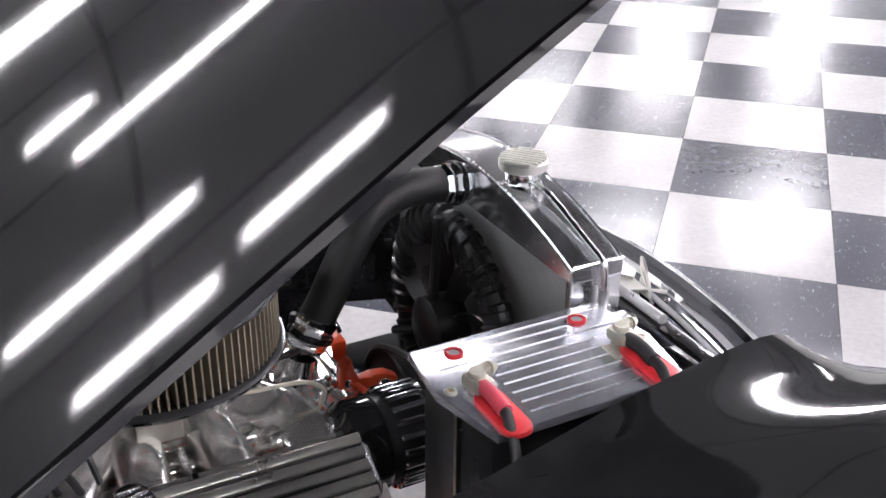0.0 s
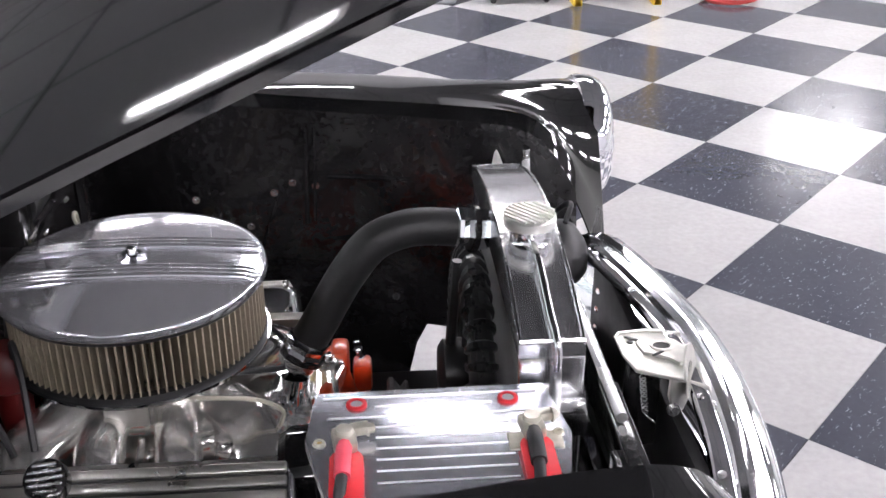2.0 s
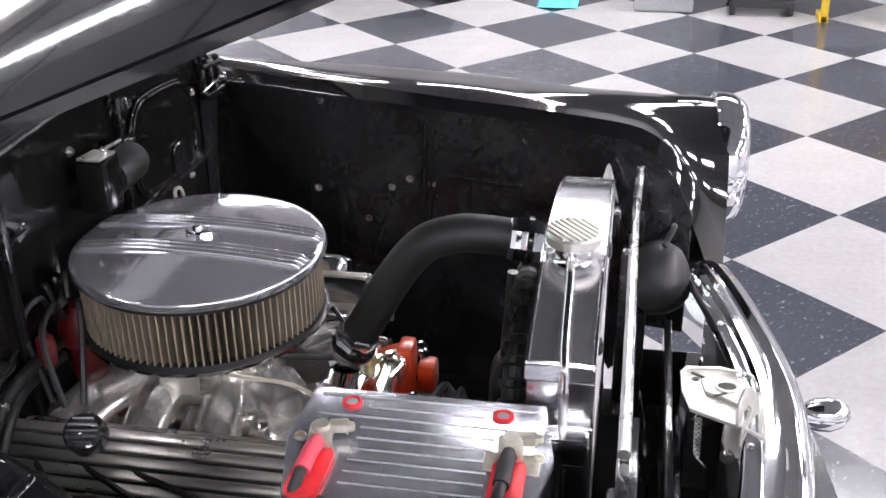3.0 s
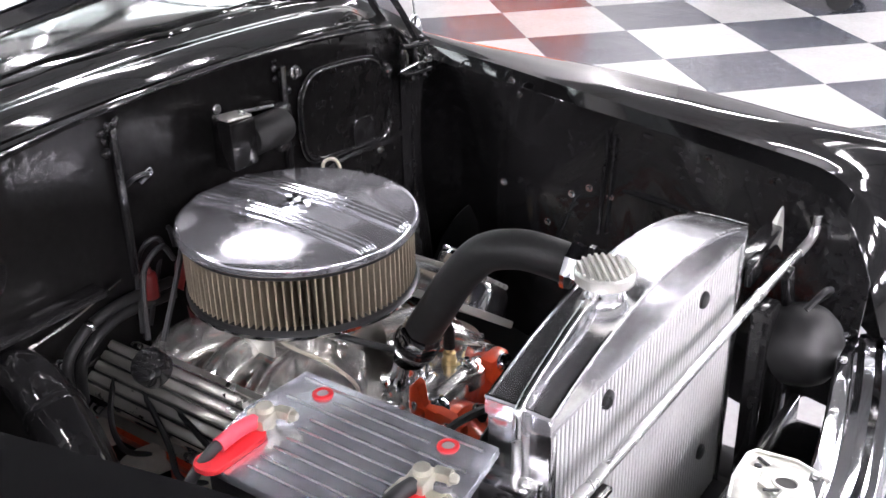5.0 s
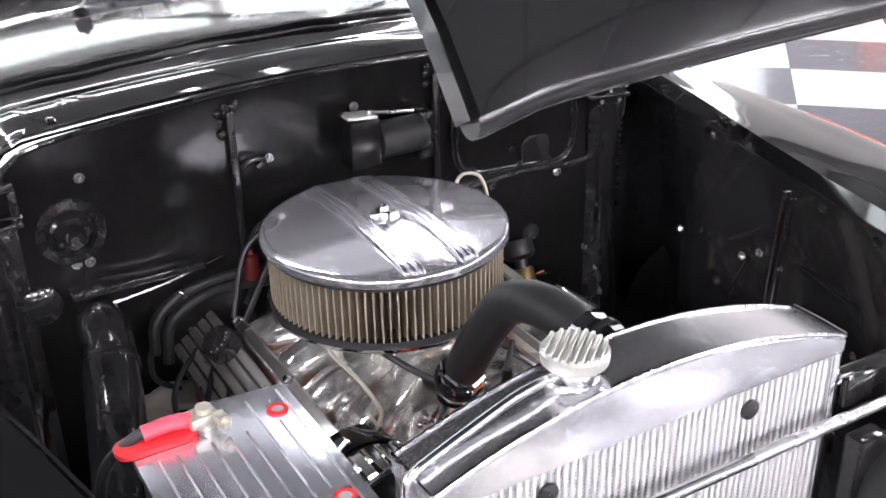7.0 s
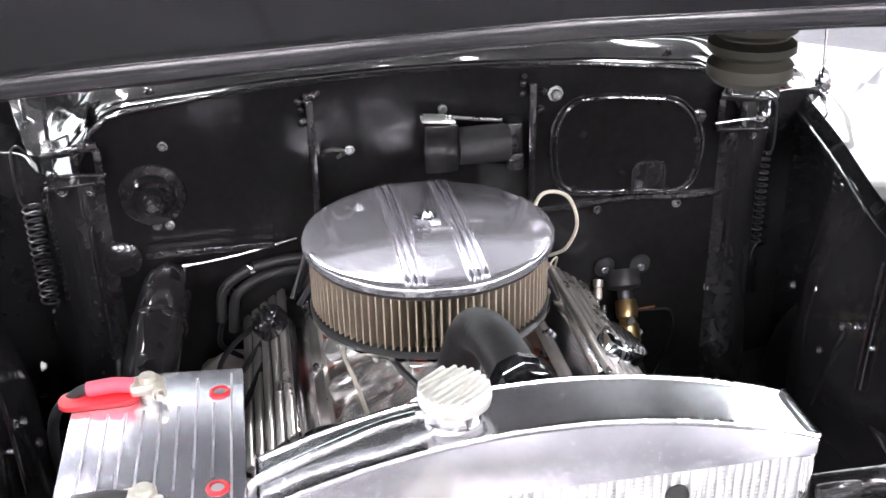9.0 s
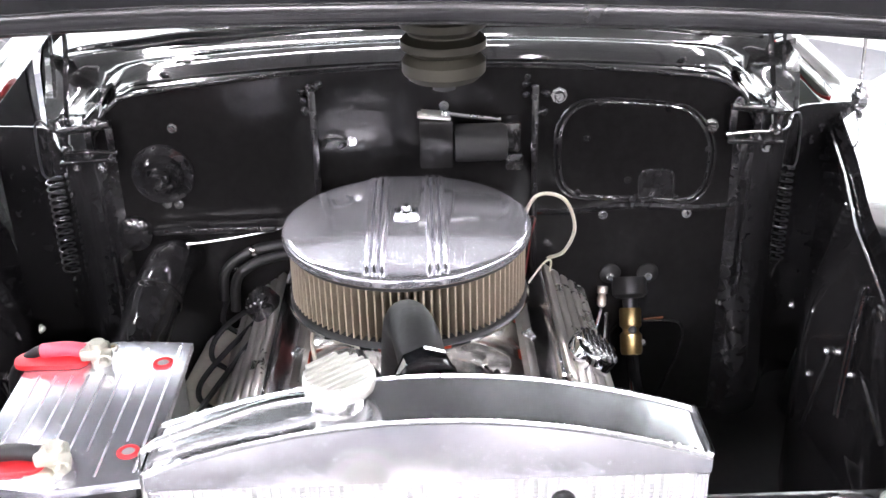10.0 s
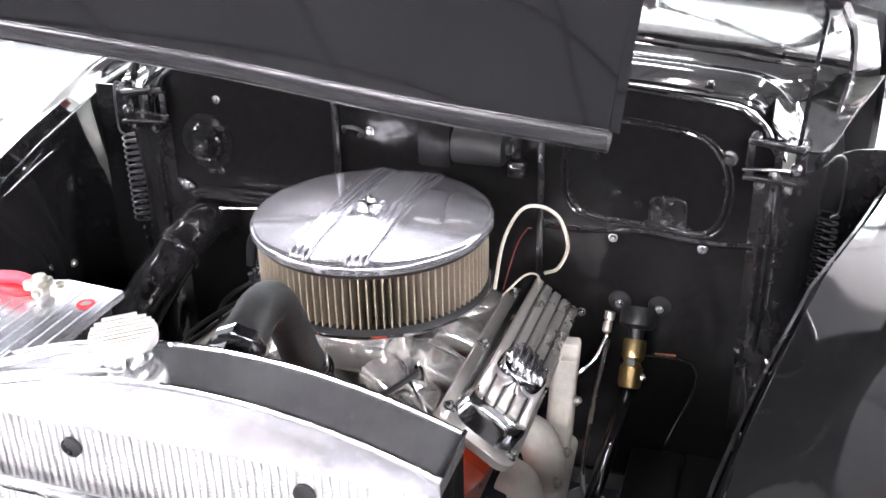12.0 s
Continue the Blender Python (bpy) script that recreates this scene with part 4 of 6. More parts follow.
def build_steering(fw):
    col = part("steering_shaft", tube([(0.05, 0.3725, 0.565), (0.06, 0.372, 0.551), (0.246, 0.359, 0.497), (0.60, 0.334, 0.395)], 0.0125, 16, 3), PAINT, car, "black steering shaft with a brass universal joint")
    d = Vector((0.5, -0.01, -0.86)).normalized()
    p = Vector((-0.006, 0.373, 0.662))
    part("column_bearing", lathe([(0, -0.005), (0.028, -0.005), (0.03, 0.0), (0.03, 0.024), (0.024, 0.03), (0.013, 0.032), (0.012, 0.05), (0, 0.05)], 24, axis(p, d)), PLASTIC, col)
    q = p + d * 0.048
    part("universal_joint", lathe([(0.0, 0.0), (0.017, 0.0), (0.019, 0.003), (0.019, 0.03), (0.014, 0.036), (0.014, 0.04), (0.019, 0.046), (0.019, 0.075), (0.016, 0.08), (0, 0.08)], 20, axis(q, d)), BRASS, col, "brass universal joint")
    part("joint_pin", lathe([(0, -0.021), (0.007, -0.021), (0.007, 0.021), (0, 0.021)], 12, axis(q + d * 0.038, d.cross(Vector((0, 1, 0))))), SATIN, col)
    bolt(q + d * 0.06 + Vector((0, 0.018, 0)), (0, 1, 0), col, 0.006, 0.006)
    # brake line union
    part("line_union", lathe([(0, 0.0), (0.009, 0.0), (0.009, 0.012), (0.006, 0.014), (0.008, 0.02), (0.008, 0.032), (0.004, 0.036), (0, 0.036)], 10, axis((0.0, 0.327, 0.655), (0.4, -0.1, -0.9))), LEAD, fw)
    part("brake_line", tube([(0.012, 0.325, 0.62), (0.03, 0.31, 0.58), (0.05, 0.28, 0.55), (0.02, 0.26, 0.5)], 0.0035, 7), STEEL, fw)
    part("brake_line", tube([(0.03, 0.33, 0.62), (0.1, 0.32, 0.52), (0.2, 0.33, 0.44), (0.25, 0.40, 0.42)], 0.004, 7), STEEL, fw)


hood = build_hood()
for s in (1, -1):
    build_fender(s)
firewall = build_body()
build_latch()
for s in (-1, 1):
    build_hinge(s)
build_wiper_motor(firewall)
build_steering(firewall)


# ---- things in the engine bay ----
def build_engine():
    e = thing("engine", "red V8 engine with polished aluminium intake and finned valve covers", "engine", at=(0.2, 0, 0.35))
    part("engine_block", box((0.22, 0.0, 0.46), (0.46, 0.3, 0.24), 0.02), RED, e, "red painted engine block")
    part("oil_pan", box((0.2, 0.0, 0.385), (0.44, 0.2, 0.09), 0.03), RED, e)
    for s in (-1, 1):
        part("engine_mount", box((0.3, s * 0.24, 0.40), (0.09, 0.28, 0.05), 0.01), SATIN, e)
        x = 0.2 if s < 0 else 0.275
        tilt = pose(0, 0, 0, -36 * s, 0, 0)
        part("cylinder_head", box((0.222 if s < 0 else 0.205, s * (0.198 if s < 0 else 0.172), 0.59), (0.455 if s < 0 else 0.41, 0.13 if s < 0 else 0.09, 0.09), 0.012, tilt), RED, e, "red painted cylinder head")
        x = 0.228 if s > 0 else 0.21
        long = 0.385 if s > 0 else 0.455
        m = Matrix.Translation((x, 0.212 if s > 0 else -0.212, 0.655 if s > 0 else 0.627)) @ tilt
        cov = bmesh.new()
        add_prism(cov, rounded(long + 0.012, 0.128, 0.025), 0.012, m, 0.002)
        vc = part("valve_cover", cov, COVER, e, "finned polished aluminium valve cover")
        b2 = bmesh.new()
        L0 = rounded(long - 0.012, 0.105, 0.03, 6)
        rings = []
        for dx, dy, h in ((0, 0, 0.010), (0.003, 0.003, 0.045), (0.009, 0.009, 0.056), (0.018, 0.018, 0.060)):
            rings.append([m @ Vector((px * (1 - dx / 0.22), py * (1 - dy / 0.0525), h)) for px, py in L0])
        vs = [[b2.verts.new(p) for p in r] for r in rings]
        for a, b in zip(vs, vs[1:]):
            for k in range(len(a)):
                b2.faces.new((a[k], a[(k + 1) % len(a)], b[(k + 1) % len(a)], b[k]))
        b2.faces.new(vs[-1])
        part("cover_dome", b2, POLISHED, vc)
        for k in range(5):
            yy = -0.036 + 0.018 * k
            part("cover_fin", add_box(bmesh.new(), m @ Vector((0.0, yy, 0.062)), (long - 0.045, 0.0138, 0.009), 0.0028, tilt, 3), COVER, vc)
        # dark strips in the fin gaps, their shade put into the colour
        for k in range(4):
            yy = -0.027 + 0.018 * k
            part("fin_gap_shade", add_box(bmesh.new(), m @ Vector((0.0, yy, 0.0595)), (long - 0.05, 0.004, 0.003), 0.0, tilt), SHADOWED, vc)
        for px, py in ((-long * 0.44, -0.055), (0.0, -0.057), (long * 0.44, -0.055), (-long * 0.44, 0.055), (0.0, 0.057), (long * 0.44, 0.055)):
            bolt(m @ Vector((px, py, 0.012)), tilt.to_3x3() @ Vector((0, 0, 1)), vc, 0.006, 0.008, CHROME)
        # exhaust manifold
        if s > 0:
            flat = [(p * 1.0, q) for p, q in rounded(0.042, 0.036, 0.009, 4)]
            man = part("exhaust_manifold", add_sweep(bmesh.new(), smooth_path([(0.078, 0.272, 0.622), (0.12, 0.276, 0.585), (0.165, 0.282, 0.545), (0.20, 0.284, 0.50)], 5), flat), CREAM, e, "cream ceramic-coated exhaust manifold")
            part("manifold_flange", box((0.088, 0.270, 0.622), (0.05, 0.05, 0.024), 0.007, pose(0, 0, 0, 0, 12, 8), 3), CREAM, man)
            part("manifold_runner", add_sweep(bmesh.new(), smooth_path([(0.235, 0.235, 0.56), (0.24, 0.262, 0.552), (0.25, 0.278, 0.52), (0.24, 0.282, 0.46)], 5), [(p * 1.35, q * 1.1) for p, q in circle(0.026, 14)]), CREAM, man)
            part("manifold_runner", add_sweep(bmesh.new(), smooth_path([(0.33, 0.235, 0.55), (0.335, 0.262, 0.54), (0.34, 0.275, 0.50), (0.31, 0.28, 0.44)], 5), [(p * 1.2, q) for p, q in circle(0.025, 14)]), CREAM, man)
            part("manifold_log", tube([(0.16, 0.283, 0.50), (0.26, 0.285, 0.46), (0.38, 0.28, 0.44), (0.44, 0.27, 0.40)], 0.028, 14), CREAM, man)
            for px, pz in ((0.15, 0.572), (0.21, 0.515), (0.285, 0.512)):
                bolt((px, 0.304, pz), (0.1, 1, 0.4), man, 0.006, 0.006, LEAD)
            continue
        man = part("exhaust_manifold", tube([(x - 0.2, s * 0.335, 0.56), (x, s * 0.35, 0.565), (x + 0.15, s * 0.345, 0.55), (x + 0.21, s * 0.36, 0.42)], 0.03, 12), CREAM, e, "cream ceramic-coated exhaust manifold")
        for k in range(4):
            px = x - 0.18 + k * 0.115
            part("manifold_runner", tube([(px, s * 0.26, 0.575), (px, s * 0.31, 0.585), (px + 0.01, s * 0.345, 0.565)], 0.024, 10), CREAM, man)
        for k in range(4):
            px = x - 0.17 + k * 0.115
            part("spark_plug_lead", tube([(px, s * 0.29, 0.60), (px - 0.01, s * 0.325, 0.63), (px - 0.06, s * 0.30, 0.66), (0.0, s * 0.2, 0.68)], 0.0045, 7), GREYCABLE, e)
    # intake manifold
    im = part("intake_manifold", box((0.235, 0.0, 0.605), (0.42, 0.20, 0.07), 0.02, None, 3), CAST, e, "polished cast aluminium intake manifold")
    # polished outlet casting across the front of the manifold
    lobe = smooth_path([(x, y, 0) for x, y in ((0.375, -0.075), (0.42, -0.07), (0.452, -0.045), (0.466, 0.0), (0.48, 0.045), (0.486, 0.075), (0.474, 0.092), (0.45, 0.09), (0.42, 0.07), (0.385, 0.055), (0.37, 0.0), (0.375, -0.075))], 4)[:-1]
    neck = part("outlet_plate", prism([(p.x, p.y) for p in lobe], 0.026, Matrix.Translation((0, 0, 0.638)), 0.006), CAST, im, "bright polished outlet casting")
    for x, y, z, r in ((0.462, 0.066, 0.662, 0.019), (0.44, -0.042, 0.66, 0.016), (0.398, -0.05, 0.662, 0.017), (0.40, 0.035, 0.662, 0.018)):
        part("outlet_boss", lathe([(0, 0.012), (r * 0.5, 0.0115), (r * 0.85, 0.008), (r, 0.002), (r, -0.012), (0, -0.012)], 18, Matrix.Translation((x, y, z))), CAST, neck)
        bolt((x, y, z + 0.011), (0, 0, 1), neck, 0.006, 0.007, CHROME)
    part("bypass_can", lathe([(0, 0.052), (0.013, 0.0515), (0.018, 0.048), (0.0195, 0.042), (0.0195, 0.0), (0.022, -0.002), (0.022, -0.012), (0, -0.012)], 26, Matrix.Translation((0.476, -0.032, 0.618))), CHROME, neck, "short mirror-bright round housing")
    part("hose_barb", lathe([(0, 0.03), (0.006, 0.03), (0.008, 0.026), (0.008, 0.012), (0.012, 0.01), (0.012, -0.004), (0, -0.004)], 14, Matrix.Translation((0.462, -0.06, 0.65))), CHROME, neck)
    for x, y in ((0.15, 0.0), (0.33, -0.125), (0.36, -0.09), (0.30, -0.10)):
        part("casting_lump", lathe([(0, 0.03), (0.012, 0.028), (0.022, 0.02), (0.028, 0.006), (0.03, -0.02), (0, -0.02)], 18, axis((x, y, 0.655), (0.2, -0.4, 1))), CAST, im)
    part("bypass_tube", tube([(0.44, -0.10, 0.668), (0.455, -0.12, 0.69), (0.44, -0.145, 0.70), (0.40, -0.155, 0.685)], 0.006, 10), CHROME, im)
    part("carburettor_pad", box((0.2, 0, 0.668), (0.19, 0.17, 0.03), 0.01), CAST, im)
    for s in (-1, 1):
        face = pose(0, 0, 0, -34 * s, 0, 0)
        part("intake_flange", box((0.225, s * 0.158, 0.615), (0.43, 0.05, 0.06), 0.008, face, 3), CAST, im)
        for x0, x1, w in ((0.05, 0.11, 0.075), (0.155, 0.16, 0.06), (0.265, 0.25, 0.06), (0.375, 0.31, 0.085)):
            part("runner", add_sweep(bmesh.new(), smooth_path([(x0, s * 0.168, 0.622), (x0, s * 0.148, 0.648), (x0 * 0.65 + x1 * 0.35, s * 0.105, 0.668), (x1, s * 0.05, 0.672)], 5), [(a, b * 0.72) for a, b in rounded(w * 1.12, 0.078, 0.034, 6)]), CAST, im)
        for x0 in (0.0, 0.10, 0.21, 0.32, 0.43):
            part("pocket_wall", box((x0, s * 0.135, 0.63), (0.012, 0.09, 0.05), 0.005, pose(0, 0, 0, -30 * s, 0, 0), 2), CAST, im)
        for x0 in (0.02, 0.085, 0.125, 0.20, 0.235, 0.315, 0.345, 0.41):
            part("intake_bolt", lathe([(0, 0.016), (0.006, 0.0155), (0.009, 0.012), (0.0095, 0.004), (0.013, 0.003), (0.013, 0), (0, 0)], 14, axis((x0, s * 0.172, 0.636), (0, s * 0.45, 0.9))), CHROME, im)
    part("water_passage", box((0.415, -0.045, 0.64), (0.06, 0.16, 0.05), 0.018, pose(0, 0, 0, 6, 0, 0), 3), CAST, im)
    part("boss", lathe([(0, 0.02), (0.016, 0.02), (0.02, 0.016), (0.024, 0.0), (0, 0)], 20, axis((0.35, -0.10, 0.675), (0.1, -0.3, 1))), CAST, im)
    part("boss", lathe([(0, 0.03), (0.012, 0.03), (0.014, 0.026), (0.018, 0.0), (0, 0)], 20, axis((0.30, 0.09, 0.68), (0, 0.2, 1))), CAST, im)
    part("carburettor", box((0.2, 0, 0.712), (0.15, 0.13, 0.06), 0.012, None, 3), CAST, e, "polished four-barrel carburettor")
    for s in (-1, 1):
        part("float_bowl", box((0.2 + s * 0.09, 0, 0.70), (0.05, 0.11, 0.055), 0.012, None, 3), CAST, e)
    part("choke_housing", lathe([(0, 0.03), (0.02, 0.03), (0.026, 0.024), (0.027, 0), (0, 0)], 20, axis((0.23, 0.07, 0.72), (0, 1, 0.2))), PLASTIC, e)
    part("throttle_linkage", box((0.19, -0.09, 0.695), (0.06, 0.006, 0.03), 0.002), ZINC, e)
    part("fuel_line", tube([(0.30, 0.06, 0.70), (0.36, 0.10, 0.715), (0.41, 0.15, 0.66), (0.45, 0.17, 0.5)], 0.005, 8), STEEL, e)
    part("fuel_filter", lathe([(0, 0), (0.012, 0.002), (0.014, 0.01), (0.014, 0.05), (0.012, 0.058), (0.0, 0.06)], 16, axis((0.30, 0.09, 0.69), (1, 0.5, 0))), CHROME, e)
    # thermostat housing, sender, front cover, pump
    part("thermostat_housing", lathe([(0.035, -0.02), (0.036, 0.0), (0.03, 0.006), (0.025, 0.02), (0.024, 0.04), (0.0, 0.04)], 22, axis((0.405, -0.012, 0.665), (0.25, 0, 1))), CHROME, e, "chrome thermostat housing")
    part("temperature_sender", lathe([(0, 0.03), (0.005, 0.03), (0.006, 0.02), (0.01, 0.018), (0.01, 0.008), (0.012, 0.006), (0.012, 0), (0, 0)], 12, axis((0.431, 0.064, 0.664), (0, 0, 1))), BRASS, e, "brass temperature sender")
    part("sender_boss", lathe([(0, 0.0), (0.022, 0.0), (0.022, -0.02), (0.03, -0.04), (0, -0.04)], 18, axis((0.40, -0.118, 0.652), (0.1, -0.4, 1))), CAST, e)
    part("sender_boot", lathe([(0, 0.04), (0.006, 0.04), (0.008, 0.034), (0.009, 0.0), (0, 0)], 14, Matrix.Translation((0.431, 0.064, 0.69))), RUBBER, e)
    part("brass_plug", lathe([(0, 0.012), (0.006, 0.012), (0.007, 0.009), (0.010, 0.008), (0.012, 0.002), (0.016, 0.0), (0, 0)], 12, axis((0.40, -0.12, 0.654), (0.1, -0.4, 1))), BRASS, e)
    part("sender_wire", tube([(0.40, -0.12, 0.69), (0.405, -0.12, 0.715), (0.37, -0.13, 0.742), (0.30, -0.14, 0.755), (0.24, -0.12, 0.752)], 0.003, 6), WIRE, e)
    part("front_cover", box((0.462, 0.0, 0.55), (0.035, 0.22, 0.24), 0.02, None, 3), CAST, e)
    wp = part("water_pump", lathe([(0.07, -0.03), (0.07, 0.0), (0.05, 0.012), (0.03, 0.04), (0.03, 0.06), (0, 0.06)], 24, axis((0.495, 0.0, 0.57), (1, 0, 0))), RED, e, "red water pump")
    part("pump_outlet", tube([(0.49, 0.06, 0.58), (0.47, 0.10, 0.62), (0.455, 0.11, 0.66)], 0.024, 12), RED, wp)
    part("pump_outlet", tube([(0.49, -0.06, 0.58), (0.475, -0.09, 0.62), (0.46, -0.10, 0.645)], 0.024, 12), RED, wp)
    part("accessory_bracket", box((0.478, 0.115, 0.635), (0.028, 0.05, 0.07), 0.008), RED, wp)
    part("accessory_bracket", box((0.512, 0.115, 0.615), (0.03, 0.04, 0.05), 0.008), RED, wp)
    plate = [(0.452, 0.70), (0.463, 0.712), (0.470, 0.708), (0.476, 0.672), (0.50, 0.677), (0.522, 0.674), (0.540, 0.662), (0.542, 0.65), (0.53, 0.635), (0.505, 0.632), (0.487, 0.63), (0.48, 0.60), (0.47, 0.575), (0.452, 0.585), (0.45, 0.64)]
    arm = part("accessory_bracket", prism(plate, 0.016, Matrix.Translation((0, -0.05, 0)) @ pose(0, 0, 0, 90, 0, 0), 0.004), RED, wp, "red cast alternator bracket")
    part("bracket_web", box((0.468, -0.068, 0.63), (0.014, 0.055, 0.085), 0.005, pose(0, 0, 0, 0, 8, 12)), RED, arm)
    part("bushing", lathe([(0.004, 0.005), (0.008, 0.006), (0.0105, 0.004), (0.0115, 0.0), (0, 0)], 18, axis((0.518, -0.067, 0.655), (0, -1, 0.35))), CHROME, arm)
    for y, z in ((0.1, 0.668), (0.03, 0.62)):
        part("bushing", lathe([(0.005, 0.008), (0.014, 0.008), (0.016, 0.004), (0.016, 0), (0, 0)], 16, axis((0.505, y, z), (1, 0, 0.4))), CHROME, wp)
    part("pump_pulley", lathe([(0.0, 0.0), (0.03, 0.0), (0.075, 0.01), (0.085, 0.012), (0.088, 0.016), (0.078, 0.024), (0.088, 0.032), (0.085, 0.036), (0.0, 0.036)], 36, axis((0.545, 0.0, 0.57), (1, 0, 0))), SATIN, e)
    alt = part("alternator", lathe([(0.0, -0.07), (0.05, -0.07), (0.062, -0.06), (0.062, -0.02), (0.062, 0.03), (0.058, 0.045), (0.03, 0.05), (0.0, 0.05)], 36, axis((0.478, -0.17, 0.645), (1, 0, 0))), PLASTIC, e, "alternator with bright chrome cooling fins")
    for k in range(22):
        a = 2 * math.pi * k / 22
        part("alternator_fin", box((0.497, -0.17 + 0.067 * math.cos(a), 0.645 + 0.067 * math.sin(a)), (0.056, 0.009, 0.010), 0.0025, pose(0, 0, 0, math.degrees(a) + 90, 0, 0)), CHROME, alt)
    part("alternator_body", lathe([(0, -0.078), (0.056, -0.077), (0.066, -0.066), (0.0685, -0.03), (0.067, -0.022), (0.0, -0.022)], 32, axis((0.478, -0.17, 0.645), (1, 0, 0))), PAINT, alt, "gloss black rear housing")
    part("alternator_band", lathe([(0.066, 0.024), (0.0705, 0.026), (0.0705, 0.032), (0.066, 0.034)], 32, axis((0.492, -0.17, 0.645), (1, 0, 0))), CHROME, alt)
    part("alternator_pulley", lathe([(0, 0.05), (0.02, 0.05), (0.034, 0.056), (0.026, 0.064), (0.034, 0.072), (0.012, 0.074), (0.012, 0.085), (0, 0.085)], 24, axis((0.478, -0.17, 0.645), (1, 0, 0))), CHROME, alt)
    part("drive_belt", tube([(0.555, -0.23, 0.655), (0.555, -0.12, 0.70), (0.555, 0.03, 0.655), (0.555, 0.085, 0.58), (0.555, 0.05, 0.50), (0.555, -0.08, 0.50), (0.555, -0.21, 0.60), (0.555, -0.23, 0.655)], 0.006, 6), RUBBER, e)
    # breathers
    m = axis((0.12, -0.225, 0.69), (0.1, -0.6, 0.78))
    br = part("breather_cap", lathe([(0, 0.04), (0.019, 0.04), (0.026, 0.037), (0.028, 0.032), (0.028, 0.012), (0.024, 0.008), (0.013, 0.006), (0.013, -0.02), (0, -0.02)], 28, m), PANEL, e, "round black oil breather with a ribbed bright top")
    for k in range(5):
        v = (k - 2) * 0.0085
        half = math.sqrt(0.022 ** 2 - v * v)
        part("breather_rib", tube([m @ Vector((-half, v, 0.041)), m @ Vector((half, v, 0.041))], 0.0022, 6, 1), POLISHED, br, "polished rib")
    m = Matrix.Translation((0.318, 0.236, 0.690)) @ pose(0, 0, 0, -36, 0, 0)
    br = part("breather_cap", lathe([(0.0, 0.05), (0.031, 0.05), (0.035, 0.047), (0.0365, 0.042), (0.0365, 0.024), (0.033, 0.02), (0.03, 0.018), (0.03, 0.0), (0, 0)], 36, m), CHROME, e, "round finned polished breather")
    for k in range(6):
        yy = -0.0265 + k * 0.0106
        half = math.sqrt(0.034 ** 2 - yy ** 2)
        part("breather_fin", add_box(bmesh.new(), m @ Vector((0, yy, 0.0515)), (2 * half, 0.0082, 0.006), 0.0024, pose(0, 0, 0, -36, 0, 0)), POLISHED, br)
    # distributor behind the air cleaner
    d = part("distributor", lathe([(0, 0.055), (0.016, 0.055), (0.024, 0.048), (0.034, 0.03), (0.038, 0.0), (0.026, -0.01), (0.02, -0.1), (0, -0.1)], 20, Matrix.Translation((0.035, -0.06, 0.745))), DIMRED, e, "dark red distributor cap")
    part("ignition_coil", lathe([(0, 0.02), (0.005, 0.02), (0.007, 0.012), (0.011, 0.01), (0.013, 0.006), (0.013, -0.03), (0, -0.03)], 20, Matrix.Translation((0.03, -0.15, 0.785))), DIMRED, e, "red ignition coil")
    for k in range(8):
        a = 2 * math.pi * k / 8
        p = Vector((0.035 + 0.032 * math.cos(a), -0.07 + 0.032 * math.sin(a), 0.80))
        part("distributor_lead", tube([p, p + Vector((0.01 * math.cos(a), 0.02 * math.sin(a), 0.03)), p + Vector((0.03 * math.cos(a), 0.06 * math.sin(a), 0.0)), p + Vector((0.04, 0.1 * (1 if k < 4 else -1), -0.08))], 0.0045, 6), GREYCABLE, d)
    return e


